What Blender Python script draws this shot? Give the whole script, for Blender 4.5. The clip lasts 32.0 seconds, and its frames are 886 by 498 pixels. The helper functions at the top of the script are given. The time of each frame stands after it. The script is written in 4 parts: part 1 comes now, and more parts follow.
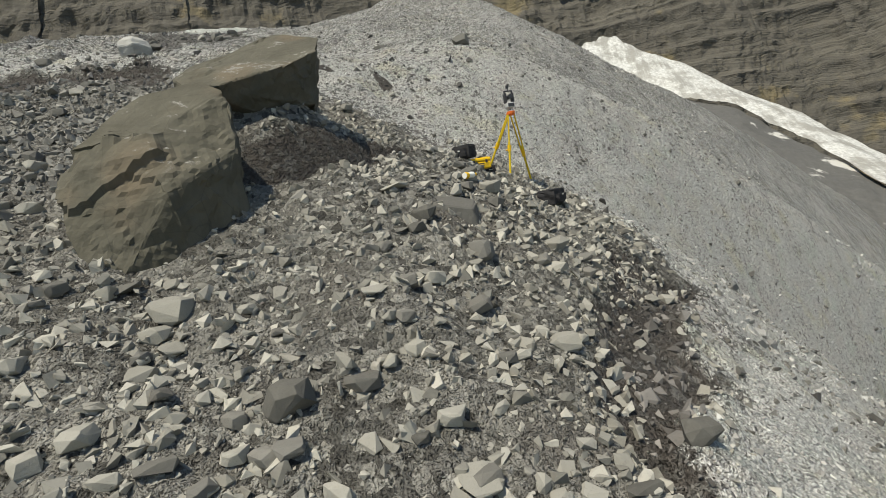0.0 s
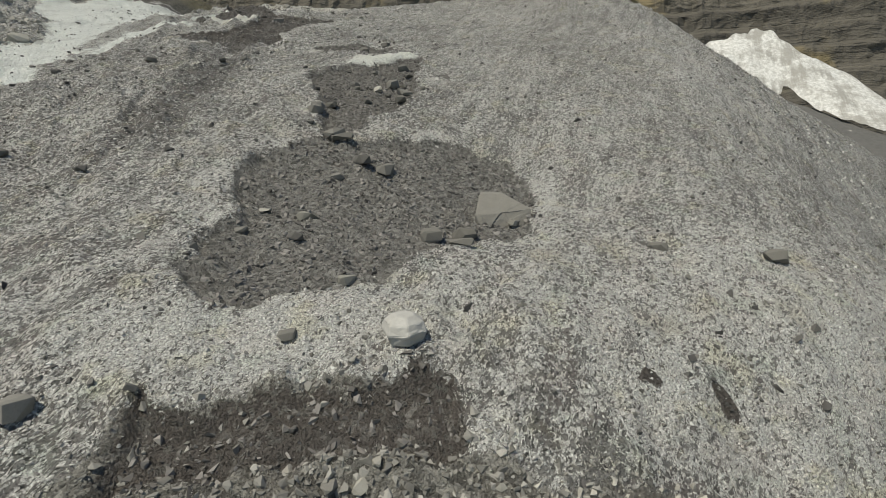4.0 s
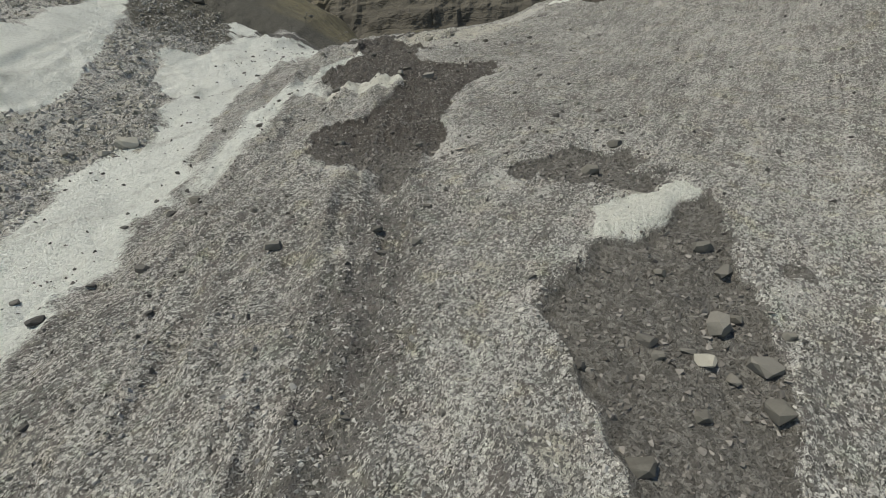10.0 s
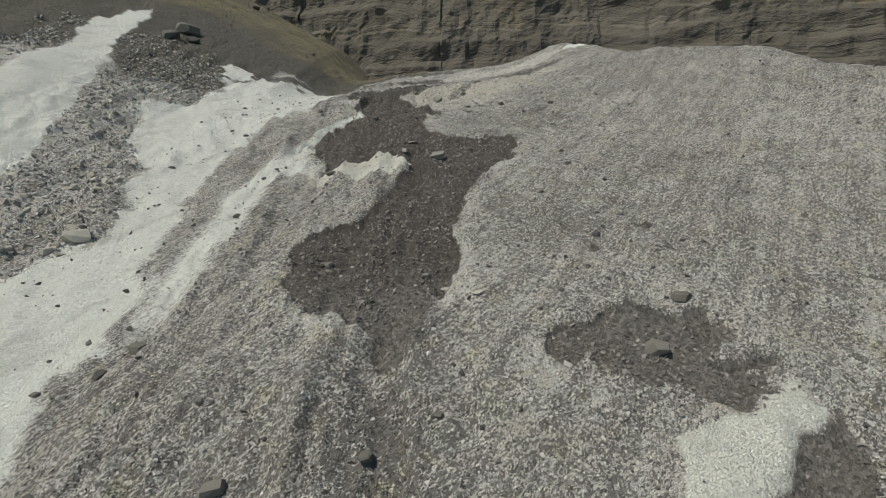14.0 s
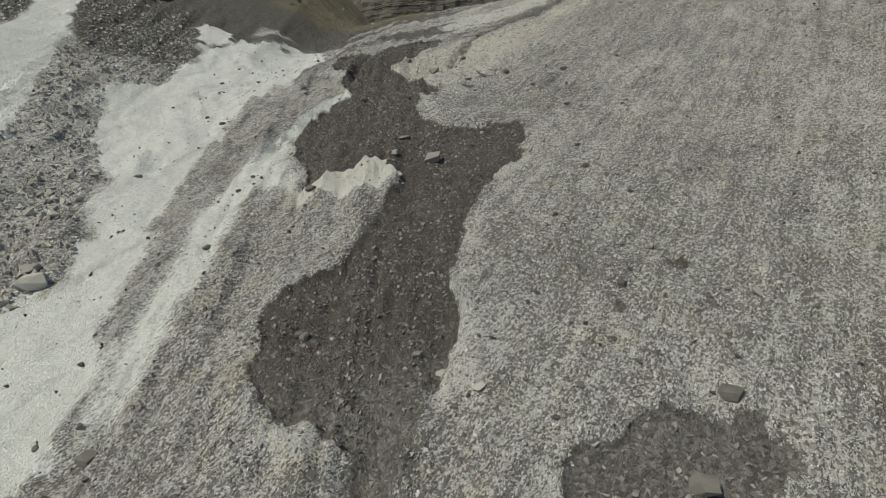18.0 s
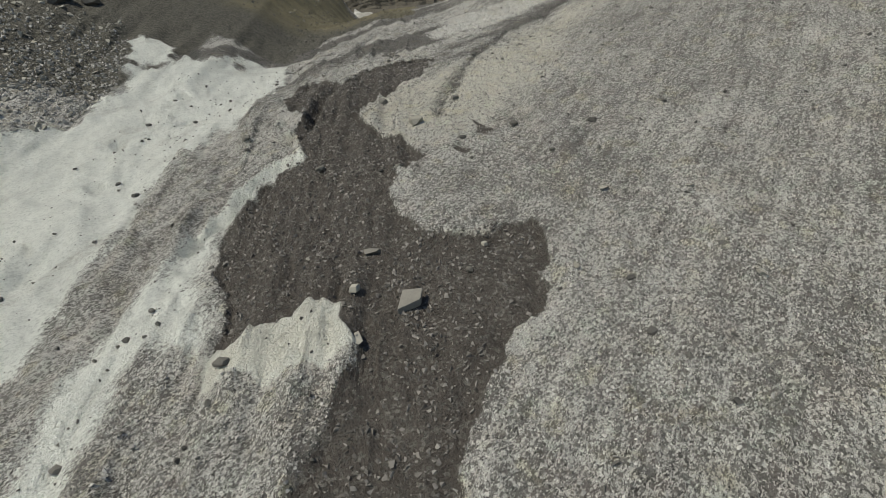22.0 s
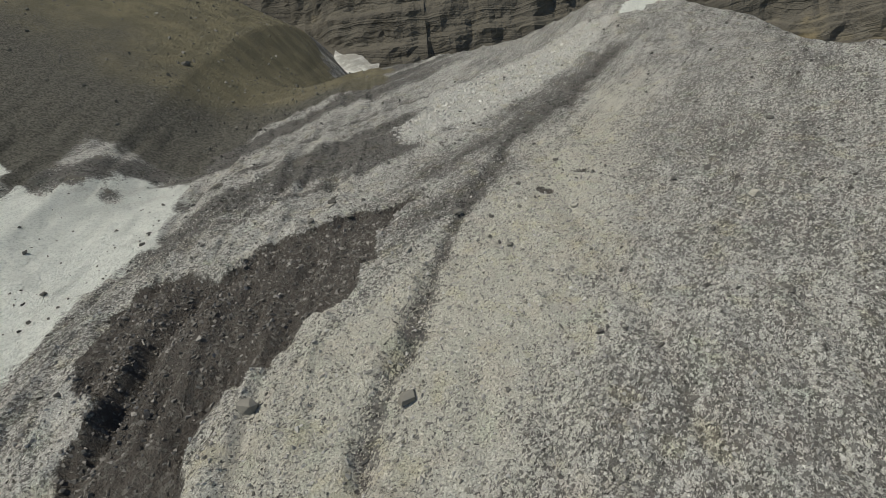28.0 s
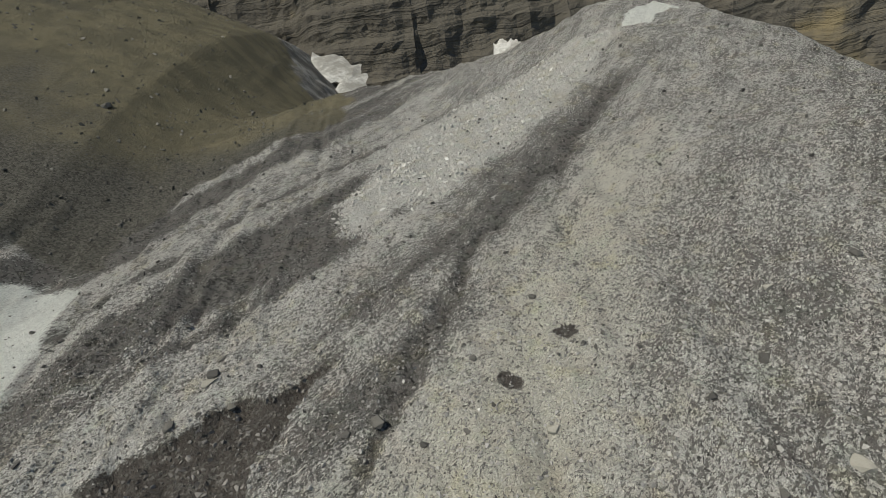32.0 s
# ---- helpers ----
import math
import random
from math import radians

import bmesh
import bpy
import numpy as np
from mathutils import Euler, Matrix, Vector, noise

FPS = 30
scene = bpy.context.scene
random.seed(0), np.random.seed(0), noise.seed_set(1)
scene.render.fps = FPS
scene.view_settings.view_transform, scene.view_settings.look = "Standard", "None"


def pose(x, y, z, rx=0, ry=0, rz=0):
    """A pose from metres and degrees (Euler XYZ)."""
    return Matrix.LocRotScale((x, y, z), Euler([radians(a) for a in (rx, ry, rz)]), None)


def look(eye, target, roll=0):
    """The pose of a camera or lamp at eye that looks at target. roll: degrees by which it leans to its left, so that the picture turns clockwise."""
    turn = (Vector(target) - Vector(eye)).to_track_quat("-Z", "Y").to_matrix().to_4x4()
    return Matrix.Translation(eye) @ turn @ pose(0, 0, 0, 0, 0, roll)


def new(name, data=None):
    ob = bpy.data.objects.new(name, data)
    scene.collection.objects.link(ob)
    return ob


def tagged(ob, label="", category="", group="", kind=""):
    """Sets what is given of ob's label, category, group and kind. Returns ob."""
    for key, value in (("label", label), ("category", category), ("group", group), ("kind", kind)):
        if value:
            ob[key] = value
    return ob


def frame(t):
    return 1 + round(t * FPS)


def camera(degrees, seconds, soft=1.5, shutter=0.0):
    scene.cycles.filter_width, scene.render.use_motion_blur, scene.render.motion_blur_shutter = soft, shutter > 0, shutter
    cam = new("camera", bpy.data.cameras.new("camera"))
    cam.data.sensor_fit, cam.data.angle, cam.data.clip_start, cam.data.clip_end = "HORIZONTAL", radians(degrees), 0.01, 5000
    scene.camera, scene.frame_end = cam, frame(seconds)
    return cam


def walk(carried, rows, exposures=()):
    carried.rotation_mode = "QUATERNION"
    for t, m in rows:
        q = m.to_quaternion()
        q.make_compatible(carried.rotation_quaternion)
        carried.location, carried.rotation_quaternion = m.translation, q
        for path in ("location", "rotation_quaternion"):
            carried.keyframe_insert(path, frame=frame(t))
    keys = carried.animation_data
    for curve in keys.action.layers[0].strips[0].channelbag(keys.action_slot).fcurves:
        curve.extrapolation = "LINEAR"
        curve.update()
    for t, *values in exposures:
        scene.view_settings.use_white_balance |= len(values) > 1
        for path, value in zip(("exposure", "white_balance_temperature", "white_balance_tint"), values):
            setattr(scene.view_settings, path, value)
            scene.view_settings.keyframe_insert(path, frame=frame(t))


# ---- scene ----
cam = camera(83.3, 32.0, soft=0.85)
PATH = [
    (0, (2.556, -2.888, -16.635), (1.562, 0.972, -16.971), -9.96),
    (0.5, (2.413, -1.744, -15.423), (1.319, 2.089, -15.759), -8.34),
    (1, (2.151, -0.871, -14.154), (1.142, 2.984, -14.511), -5.93),
    (1.5, (1.569, -0.270, -12.838), (0.564, 3.583, -13.212), -3.42),
    (2, (0.447, 0.250, -11.491), (-0.809, 4.032, -11.836), 1.12),
    (2.5, (-0.823, 0.866, -10.802), (-2.253, 4.594, -11.053), -1.85),
    (3, (-1.915, 1.016, -9.606), (-3.198, 4.761, -10.180), -3.66),
    (3.5, (-3.065, 1.053, -8.468), (-4.340, 4.787, -9.120), -2.27),
    (4, (-4.252, 0.860, -7.141), (-5.756, 4.503, -7.824), -0.86),
    (4.5, (-5.384, 0.562, -5.714), (-7.048, 4.125, -6.444), 0.76),
    (6.5, (-10.217, 4.514, -3.206), (-12.314, 7.805, -4.084), -1.20),
    (7, (-11.323, 5.472, -2.027), (-13.504, 8.699, -2.936), 0.69),
    (7.5, (-12.446, 6.565, -0.756), (-14.690, 9.771, -1.587), -0.98),
    (8, (-13.613, 7.740, 0.149), (-15.962, 10.843, -0.776), 0.12),
    (8.5, (-14.533, 8.934, 1.075), (-16.867, 12.013, 0.037), -0.10),
    (9, (-15.484, 10.156, 1.990), (-17.825, 13.251, 1.020), -0.17),
    (9.5, (-16.451, 11.684, 2.673), (-18.756, 14.838, 1.810), -1.10),
    (10, (-17.295, 12.906, 3.316), (-19.569, 16.081, 2.451), -3.69),
    (10.5, (-18.177, 13.850, 4.059), (-20.524, 17.002, 3.312), -1.66),
    (11, (-18.919, 14.817, 4.581), (-21.275, 17.969, 3.861), -1.13),
    (11.5, (-19.577, 15.784, 5.120), (-21.889, 18.964, 4.387), -1.89),
    (12, (-20.097, 16.528, 5.736), (-22.402, 19.709, 4.981), -1.95),
    (12.5, (-20.566, 17.173, 6.376), (-22.869, 20.360, 5.639), -2.41),
    (13, (-21.008, 17.781, 6.967), (-23.317, 20.955, 6.197), -1.49),
    (13.5, (-21.348, 18.196, 7.604), (-23.650, 21.411, 7.004), -1.30),
    (14, (-21.585, 18.602, 8.199), (-23.875, 21.803, 7.486), -2.30),
    (14.5, (-21.779, 18.901, 8.691), (-24.075, 22.081, 7.908), -1.85),
    (16.5, (-22.273, 20.932, 10.730), (-24.567, 24.013, 9.612), -4.67),
    (17, (-22.670, 21.631, 11.222), (-24.996, 24.648, 10.003), -5.29),
    (17.5, (-23.207, 22.590, 11.727), (-25.540, 25.587, 10.474), -3.83),
    (18, (-23.710, 23.550, 12.529), (-26.040, 26.555, 11.287), -5.42),
    (18.5, (-24.347, 24.525, 13.217), (-26.700, 27.522, 12.000), -5.57),
    (19, (-25.016, 25.695, 13.700), (-27.366, 28.666, 12.414), -5.04),
    (19.5, (-25.722, 26.827, 14.359), (-28.055, 29.801, 13.051), -5.40),
    (20, (-26.519, 28.098, 15.084), (-28.874, 31.049, 13.764), -5.48),
    (20.5, (-27.360, 29.707, 15.700), (-29.695, 32.658, 14.344), -4.94),
    (21, (-28.269, 31.437, 16.106), (-30.534, 34.440, 14.743), -5.75),
    (21.5, (-29.271, 32.772, 16.913), (-31.580, 35.732, 15.532), -6.27),
    (22, (-30.343, 34.337, 17.272), (-32.627, 37.297, 15.851), -6.46),
    (22.5, (-31.713, 36.033, 17.698), (-34.012, 38.971, 16.256), -8.04),
    (23, (-32.817, 37.526, 18.292), (-35.110, 40.444, 16.800), -7.67),
    (23.5, (-33.991, 39.014, 18.991), (-36.340, 41.927, 17.578), -8.15),
    (24, (-34.945, 40.685, 19.487), (-37.273, 43.618, 18.080), -11.83),
    (24.5, (-35.824, 42.483, 19.917), (-38.176, 45.366, 18.448), -9.66),
    (25, (-36.742, 44.268, 20.578), (-39.130, 47.162, 19.191), -8.45),
    (25.5, (-37.473, 46.089, 21.203), (-39.878, 48.969, 19.816), -6.83),
    (26, (-38.160, 47.936, 21.852), (-40.540, 50.836, 20.466), -7.15),
    (26.5, (-38.800, 49.602, 22.584), (-41.183, 52.530, 21.262), -7.62),
    (28.5, (-41.881, 56.436, 24.077), (-44.215, 59.405, 22.760), -8.20),
    (29, (-42.384, 58.094, 24.598), (-44.722, 61.048, 23.254), -8.72),
    (29.5, (-42.924, 59.598, 25.151), (-45.280, 62.551, 23.838), -8.81),
    (30, (-43.307, 60.986, 25.729), (-45.682, 63.902, 24.368), -9.26),
    (30.5, (-43.633, 62.269, 26.234), (-46.003, 65.175, 24.841), -9.69),
    (31, (-43.896, 63.557, 26.787), (-46.264, 66.453, 25.373), -10.13),
    (31.5, (-44.142, 64.687, 27.316), (-46.519, 67.560, 25.870), -10.64),
    (32, (-44.329, 65.734, 27.895), (-46.717, 68.591, 26.433), -10.72),
]
EXPOSURES = [(0, 0.40, 7150, 6), (4, 0.16, 7150, 6), (9, 0.13, 7150, 6), (20, 0.05, 7150, 6), (26, 0.04, 7150, 6), (32, -0.05, 7150, 6)]
walk(cam, [(t, look(eye, target, roll)) for t, eye, target, roll in PATH], EXPOSURES)

# ---- sky and sun ----
SUN_WAY = Vector((-0.19, -0.51, 1.0)).normalized()      # towards the sun
world = bpy.data.worlds.new("sky")
scene.world = world
world.use_nodes = True
sky = world.node_tree.nodes.new("ShaderNodeTexSky")
sky.sky_type, sky.sun_disc = "NISHITA", False
sky.sun_elevation = math.asin(SUN_WAY.z)
sky.sun_rotation = math.atan2(SUN_WAY.x, SUN_WAY.y)
sky.altitude, sky.dust_density = 2600, 0.6
world.node_tree.links.new(sky.outputs[0], world.node_tree.nodes["Background"].inputs[0])
world.node_tree.nodes["Background"].inputs[1].default_value = 0.10
sun = new("sun", bpy.data.lights.new("sun", "SUN"))
sun.data.energy, sun.data.angle, sun.data.color = 3.6, radians(0.53), (1.0, 0.95, 0.87)
sun.matrix_world = look((0, 0, 80), Vector((0, 0, 80)) - SUN_WAY)

# ---- landform ----
AXIS = radians(36.0)          # the ridge's long way, turned left of +y
CU, SU = math.cos(AXIS), math.sin(AXIS)


def to_world(u, v):
    return -SU * u + CU * v, CU * u + SU * v


RISE_U = [-400, -80, -30, 0, 2.9, 4.3, 6, 8.8, 11.5, 13, 16, 20.5, 25, 29.5, 36.4, 43, 50, 56, 65, 72.6, 78, 87, 95, 105.6, 120, 134, 150, 175, 230, 300, 800]
RISE_Z = [-140, -50, -31, -18.6, -17.0, -16.1, -15.2, -13.9, -12.1, -11.2, -9.9, -8.4, -6.4, -4.4, -1.5, 1.2, 3.6, 5.8, 8.9, 11.7, 13.6, 16.4, 17.8, 19.6, 22.6, 25.4, 23, 12, -4, -20, -60]


def smooth_curve(x, xs, ys):
    """A smooth curve through a few heights (monotone cubic)."""
    xs, ys = np.asarray(xs, float), np.asarray(ys, float)
    h, d = np.diff(xs), np.diff(ys) / np.diff(xs)
    m = np.empty_like(ys)
    m[1:-1] = np.where(d[:-1] * d[1:] > 0, 2 * d[:-1] * d[1:] / (d[:-1] + d[1:] + 1e-12), 0)
    m[0], m[-1] = d[0], d[-1]
    i = np.clip(np.searchsorted(xs, x) - 1, 0, len(h) - 1)
    t = np.clip((x - xs[i]) / h[i], 0, 1)
    return (ys[i] * (1 + 2 * t) + m[i] * h[i] * t) * (1 - t) ** 2 + (ys[i + 1] * (3 - 2 * t) + m[i + 1] * h[i] * (t - 1)) * t * t


def step(x, a, b):
    t = np.clip((x - a) / (b - a), 0, 1)
    return t * t * (3 - 2 * t)


def landform(u, v):
    """The height of the ground over the plan, without its small relief."""
    u, v = np.asarray(u, float), np.asarray(v, float)
    z = smooth_curve(u, RISE_U, RISE_Z)
    # the lower end leans to the right
    z = z - 0.3 * np.maximum(v - 2, 0) * (1 - step(u, 8, 14))
    # the crest swings to the right and goes on climbing there
    z = z + 3.65 * np.exp(-((u - 116) / 64) ** 2 - ((v - 27.4) / 15.3) ** 2)
    z = z + 3.2 * np.exp(-((u - 129) / 15) ** 2 - ((v - 21) / 8) ** 2)
    z = z + 1.6 * np.exp(-((u - 117) / 7) ** 2 - ((v - 26.5) / 5) ** 2)
    # right flank falls away
    high = step(u, 20, 70)
    edge = 3.28 + 0.408 * np.clip(u, 0, 50) - 20.3 * step(u, 89, 116.9)
    x, w = np.maximum(v - edge, 0), 6.1 + 52.2 * high
    x = np.where(x < 110, x, 110 + 0.25 * (x - 110))
    z = z - (0.691 + 0.025 * high) * (np.sqrt(x * x + w * w) - w)
    # the right shoulder swells before it falls away
    z = z + 3.5 * np.exp(-((u - 58) / 13) ** 2 - ((v - 30) / 9) ** 2)
    # a shallow hollow on the lower right shoulder
    z = z - 1.3 * np.exp(-((u - 25) / 6.5) ** 2 - ((v - 5.5) / 4.0) ** 2)
    # left flank falls to the trough of clean ice
    z = z - 2.4 * step(-v, 9, 26) * step(u, -10, 30) - 1.2 * step(-v, 8, 18) * np.exp(-((u - 24) / 12) ** 2)
    # the far side of the trough rises
    z = z + 0.42 * np.maximum(-v - 34, 0) * step(u, 10, 60) * (1 - 0.55 * step(-v, 60, 160)) * (1 - step(u, 80, 110))
    # the earthy hill beyond the trough
    hill = 79.5 - 0.6 * np.hypot(u - 174.5, v + 100.6) - 0.75 * np.maximum(v + 28, 0)
    return np.where(u > 60, 3.0 * np.logaddexp(z / 3.0, hill / 3.0), z)

# ---- materials ----
class Nodes:
    """A short way to write node materials."""

    def __init__(self, name):
        self.m = bpy.data.materials.new(name)
        self.m.use_nodes = True
        self.t = self.m.node_tree
        self.b = self.t.nodes["Principled BSDF"]

    def put(self, socket, value):
        if isinstance(value, bpy.types.NodeSocket):
            self.t.links.new(value, socket)
        elif isinstance(value, tuple) and len(value) == 3 and socket.type == "RGBA":
            socket.default_value = (*value, 1)
        else:
            socket.default_value = value

    def node(self, kind, out=0, made=None, **ins):
        n = made or self.t.nodes.new(kind)
        for key, value in ins.items():
            self.put(n.inputs[int(key[1:])] if key[0] == "i" and key[1:].isdigit() else n.inputs[key], value)
        return n.outputs[out]

    def math(self, op, a, b=0.0, clamp=False):
        n = self.t.nodes.new("ShaderNodeMath")
        n.operation, n.use_clamp = op, clamp
        return self.node("", made=n, i0=a, i1=b)

    def span(self, value, a, b, c=0.0, d=1.0):
        n = self.t.nodes.new("ShaderNodeMapRange")
        n.interpolation_type = "SMOOTHSTEP"
        return self.node("", made=n, i0=value, i1=a, i2=b, i3=c, i4=d)

    def mix(self, f, a, b, way="MIX"):
        n = self.t.nodes.new("ShaderNodeMix")
        n.data_type, n.blend_type = "RGBA", way
        self.put(n.inputs[0], f), self.put(n.inputs[6], a), self.put(n.inputs[7], b)
        return n.outputs[2]

    def place(self, scale=(1, 1, 1), turn=0.0, world=True):
        at = self.node("ShaderNodeNewGeometry") if world else self.node("ShaderNodeTexCoord", 3)
        return self.node("ShaderNodeMapping", i0=at, Rotation=(0, 0, turn), Scale=scale)

    def noise(self, at, scale, detail=6.0, rough=0.6, out=0, warp=0.0):
        return self.node("ShaderNodeTexNoise", out, Vector=at, Scale=scale, Detail=detail, Roughness=rough, Distortion=warp)

    def cells(self, at, scale, out=0, feature="F1"):
        n = self.t.nodes.new("ShaderNodeTexVoronoi")
        n.feature = feature
        return self.node("", out, made=n, Vector=at, Scale=scale)

    def attr(self, name):
        n = self.t.nodes.new("ShaderNodeAttribute")
        n.attribute_name = name
        return n.outputs[2]

    def bump(self, height, strength, far, after=None):
        n = self.t.nodes.new("ShaderNodeBump")
        n.inputs["Strength"].default_value, n.inputs["Distance"].default_value = strength, far
        self.put(n.inputs["Height"], height)
        if after is not None:
            self.put(n.inputs["Normal"], after)
        return n.outputs[0]

    def done(self, colour, rough=0.9, normal=None, metal=0.0, spec=0.3):
        self.put(self.b.inputs["Base Color"], colour)
        self.put(self.b.inputs["Roughness"], rough)
        self.b.inputs["Metallic"].default_value = metal
        self.b.inputs["Specular IOR Level"].default_value = spec
        if normal is not None:
            self.put(self.b.inputs["Normal"], normal)
        return self.m


def ground_material():
    k = Nodes("dirty_ice_and_gravel")
    at = k.place(turn=-AXIS)
    fine = k.noise(at, 24.0, 3, 0.65)
    pits = k.noise(k.place((1.35, 0.75, 1.0), -AXIS), 10.0, 3, 0.62, warp=1.0)
    lumps = k.noise(at, 1.9, 4, 0.6)
    mid = k.noise(k.place((1.25, 0.85, 1.0), -AXIS), 4.4, 5, 0.7, warp=0.8)
    broad = k.noise(at, 0.5, 2, 0.5)
    wide = k.noise(at, 0.09, 3, 0.55)
    streak = k.noise(k.place((1.3, 0.10, 0.3), -AXIS), 1.0, 4, 0.62)
    thread = k.noise(k.place((5.0, 0.5, 0.8), -AXIS), 1.0, 3, 0.6)
    cell = k.cells(at, 8.0, 1)
    grain = k.node("ShaderNodeSeparateColor", i0=cell)
    big = k.node("ShaderNodeSeparateColor", i0=k.cells(at, 3.1, 1))
    rim = k.cells(at, 8.0, 0)
    # grit strewn on ice, with pit shade painted in: more or less of it shows
    load = k.math("ADD", k.math("MULTIPLY", broad, 0.4), k.math("MULTIPLY", streak, 0.9))
    load = k.math("ADD", load, k.math("MULTIPLY", wide, 0.5))
    load = k.math("ADD", load, 0.23)
    load = k.math("ADD", load, k.math("MULTIPLY", thread, 0.65))
    # dirtier lanes, plus the painted shade of the left rills
    load = k.math("ADD", load, k.math("MULTIPLY", k.attr("grime_and_shade"), 0.9))
    load = k.math("SUBTRACT", load, k.math("MULTIPLY", k.attr("pale"), 0.75))
    load = k.math("SUBTRACT", load, k.math("MULTIPLY", k.attr("cream"), 0.4))
    # low pits go dark: partly grit, partly their small shadows put into the colour
    speck = k.math("ADD", k.math("MULTIPLY", k.math("SUBTRACT", 1.0, pits), 1.5), k.math("ADD", k.math("MULTIPLY", mid, 0.20), k.math("MULTIPLY", fine, 0.34)))
    speck = k.math("ADD", speck, k.math("MULTIPLY", grain, 0.24))
    speck = k.math("ADD", speck, k.math("MULTIPLY", k.math("SUBTRACT", big, 0.5), 0.05))
    grit_and_shade = k.span(k.math("ADD", speck, k.math("MULTIPLY", load, 0.46)), 1.77, 1.85)
    ice = k.mix(k.span(fine, 0.3, 0.7), (0.36, 0.358, 0.337), (0.86, 0.855, 0.81))
    ice = k.mix(k.math("MULTIPLY", k.attr("cream"), 0.75), ice, k.mix(fine, (0.44, 0.428, 0.36), (0.82, 0.80, 0.70)))
    ice = k.mix(k.span(k.noise(at, 0.33, 3, 0.6), 0.56, 0.72, 0.0, 0.45), ice, (0.48, 0.45, 0.34))
    grit = k.mix(grain, (0.055, 0.054, 0.051), (0.25, 0.247, 0.231))
    grit = k.mix(k.span(big, 0.55, 1.0), grit, k.mix(fine, (0.13, 0.122, 0.115), (0.25, 0.238, 0.225)))
    colour = k.mix(grit_and_shade, ice, grit)
    # faint rosy, greenish and yellowish tints from one metre to the next
    hue = k.noise(at, 0.8, 3, 0.6, 1)
    rosy = k.node("ShaderNodeSeparateColor", 0, i0=hue)
    green = k.node("ShaderNodeSeparateColor", 1, i0=hue)
    warm = k.node("ShaderNodeSeparateColor", 2, i0=hue)
    colour = k.mix(k.span(rosy, 0.48, 0.66, 0.0, 0.26), colour, (1.0, 0.90, 0.87), "MULTIPLY")
    colour = k.mix(k.span(green, 0.54, 0.70, 0.0, 0.35), colour, (0.89, 1.0, 0.90), "MULTIPLY")
    colour = k.mix(k.span(warm, 0.55, 0.70, 0.0, 0.5), colour, (1.0, 0.97, 0.78), "MULTIPLY")
    # earth and fine gravel in the hollows
    rag = k.math("MULTIPLY", k.math("SUBTRACT", k.math("ADD", mid, k.math("MULTIPLY", pits, 0.6)), 0.8), 0.6)
    # rubble ground
    rubble = k.span(k.math("ADD", k.attr("rubble"), rag), 0.42, 0.58)
    loose = k.mix(grain, (0.085, 0.082, 0.073), (0.37, 0.36, 0.322))
    loose = k.mix(k.span(broad, 0.52, 0.72), loose, k.mix(fine, (0.10, 0.095, 0.083), (0.28, 0.265, 0.235)))
    loose = k.mix(k.math("MULTIPLY", k.attr("grime_and_shade"), 0.7), loose, k.mix(grain, (0.05, 0.049, 0.044), (0.20, 0.195, 0.175)))
    colour = k.mix(rubble, colour, loose)
    mud = k.span(k.math("ADD", k.attr("mud"), rag), 0.47, 0.53)
    pebble = k.span(grain, 0.5, 0.95)
    earth = k.mix(k.math("ADD", k.math("MULTIPLY", mid, 0.6), k.math("MULTIPLY", broad, 0.4)), (0.060, 0.0535, 0.048), (0.158, 0.143, 0.128))
    earth = k.mix(k.math("MULTIPLY", pebble, 0.7), earth, k.mix(big, (0.085, 0.083, 0.076), (0.27, 0.262, 0.24)))
    earth = k.mix(k.attr("gravelly"), earth, k.mix(grain, (0.128, 0.126, 0.116), (0.335, 0.330, 0.305)))
    colour = k.mix(mud, colour, earth)
    # clean ice and old snow
    clean = k.span(k.math("ADD", k.attr("clean"), k.math("MULTIPLY", rag, 1.3)), 0.36, 0.66)
    run = k.noise(k.place((0.55, 0.09, 0.2), -AXIS), 1.0, 5, 0.66)
    firn = k.mix(k.span(k.math("ADD", k.math("MULTIPLY", pits, 0.5), k.math("MULTIPLY", mid, 0.5)), 0.36, 0.56), (0.62, 0.65, 0.61), (0.90, 0.93, 0.875))
    soiled = k.span(k.math("ADD", k.math("MULTIPLY", mid, 0.6), k.math("ADD", k.math("MULTIPLY", run, 0.8), k.math("MULTIPLY", fine, 0.3))), 0.88, 1.06)
    firn = k.mix(k.math("MULTIPLY", soiled, 0.55), firn, k.mix(grain, (0.20, 0.195, 0.175), (0.46, 0.45, 0.41)))
    firn = k.mix(k.math("MULTIPLY", k.attr("cream"), 0.5), firn, k.mix(fine, (0.50, 0.475, 0.38), (0.86, 0.83, 0.71)))
    colour = k.mix(clean, colour, firn)
    # the earthy hill
    hill = k.span(k.math("ADD", k.attr("hill"), k.math("MULTIPLY", rag, 0.7)), 0.4, 0.6)
    gully = k.noise(k.place((0.30, 0.30, 0.03), -AXIS), 1.0, 5, 0.62)
    rock = k.mix(grain, (0.07, 0.068, 0.058), (0.20, 0.194, 0.166))
    soil = k.mix(k.span(gully, 0.40, 0.62), (0.185, 0.169, 0.114), (0.255, 0.231, 0.15))
    soil = k.mix(k.span(fine, 0.5, 0.75, 0.0, 0.5), soil, (0.09, 0.086, 0.066))
    lie = k.math("ADD", k.noise(at, 0.035, 4, 0.6), k.math("MULTIPLY", k.attr("stony"), 0.55))
    lie = k.math("ADD", lie, k.math("MULTIPLY", k.math("SUBTRACT", mid, 0.5), 0.25))
    scree = k.mix(k.span(lie, 0.66, 0.86), soil, rock)
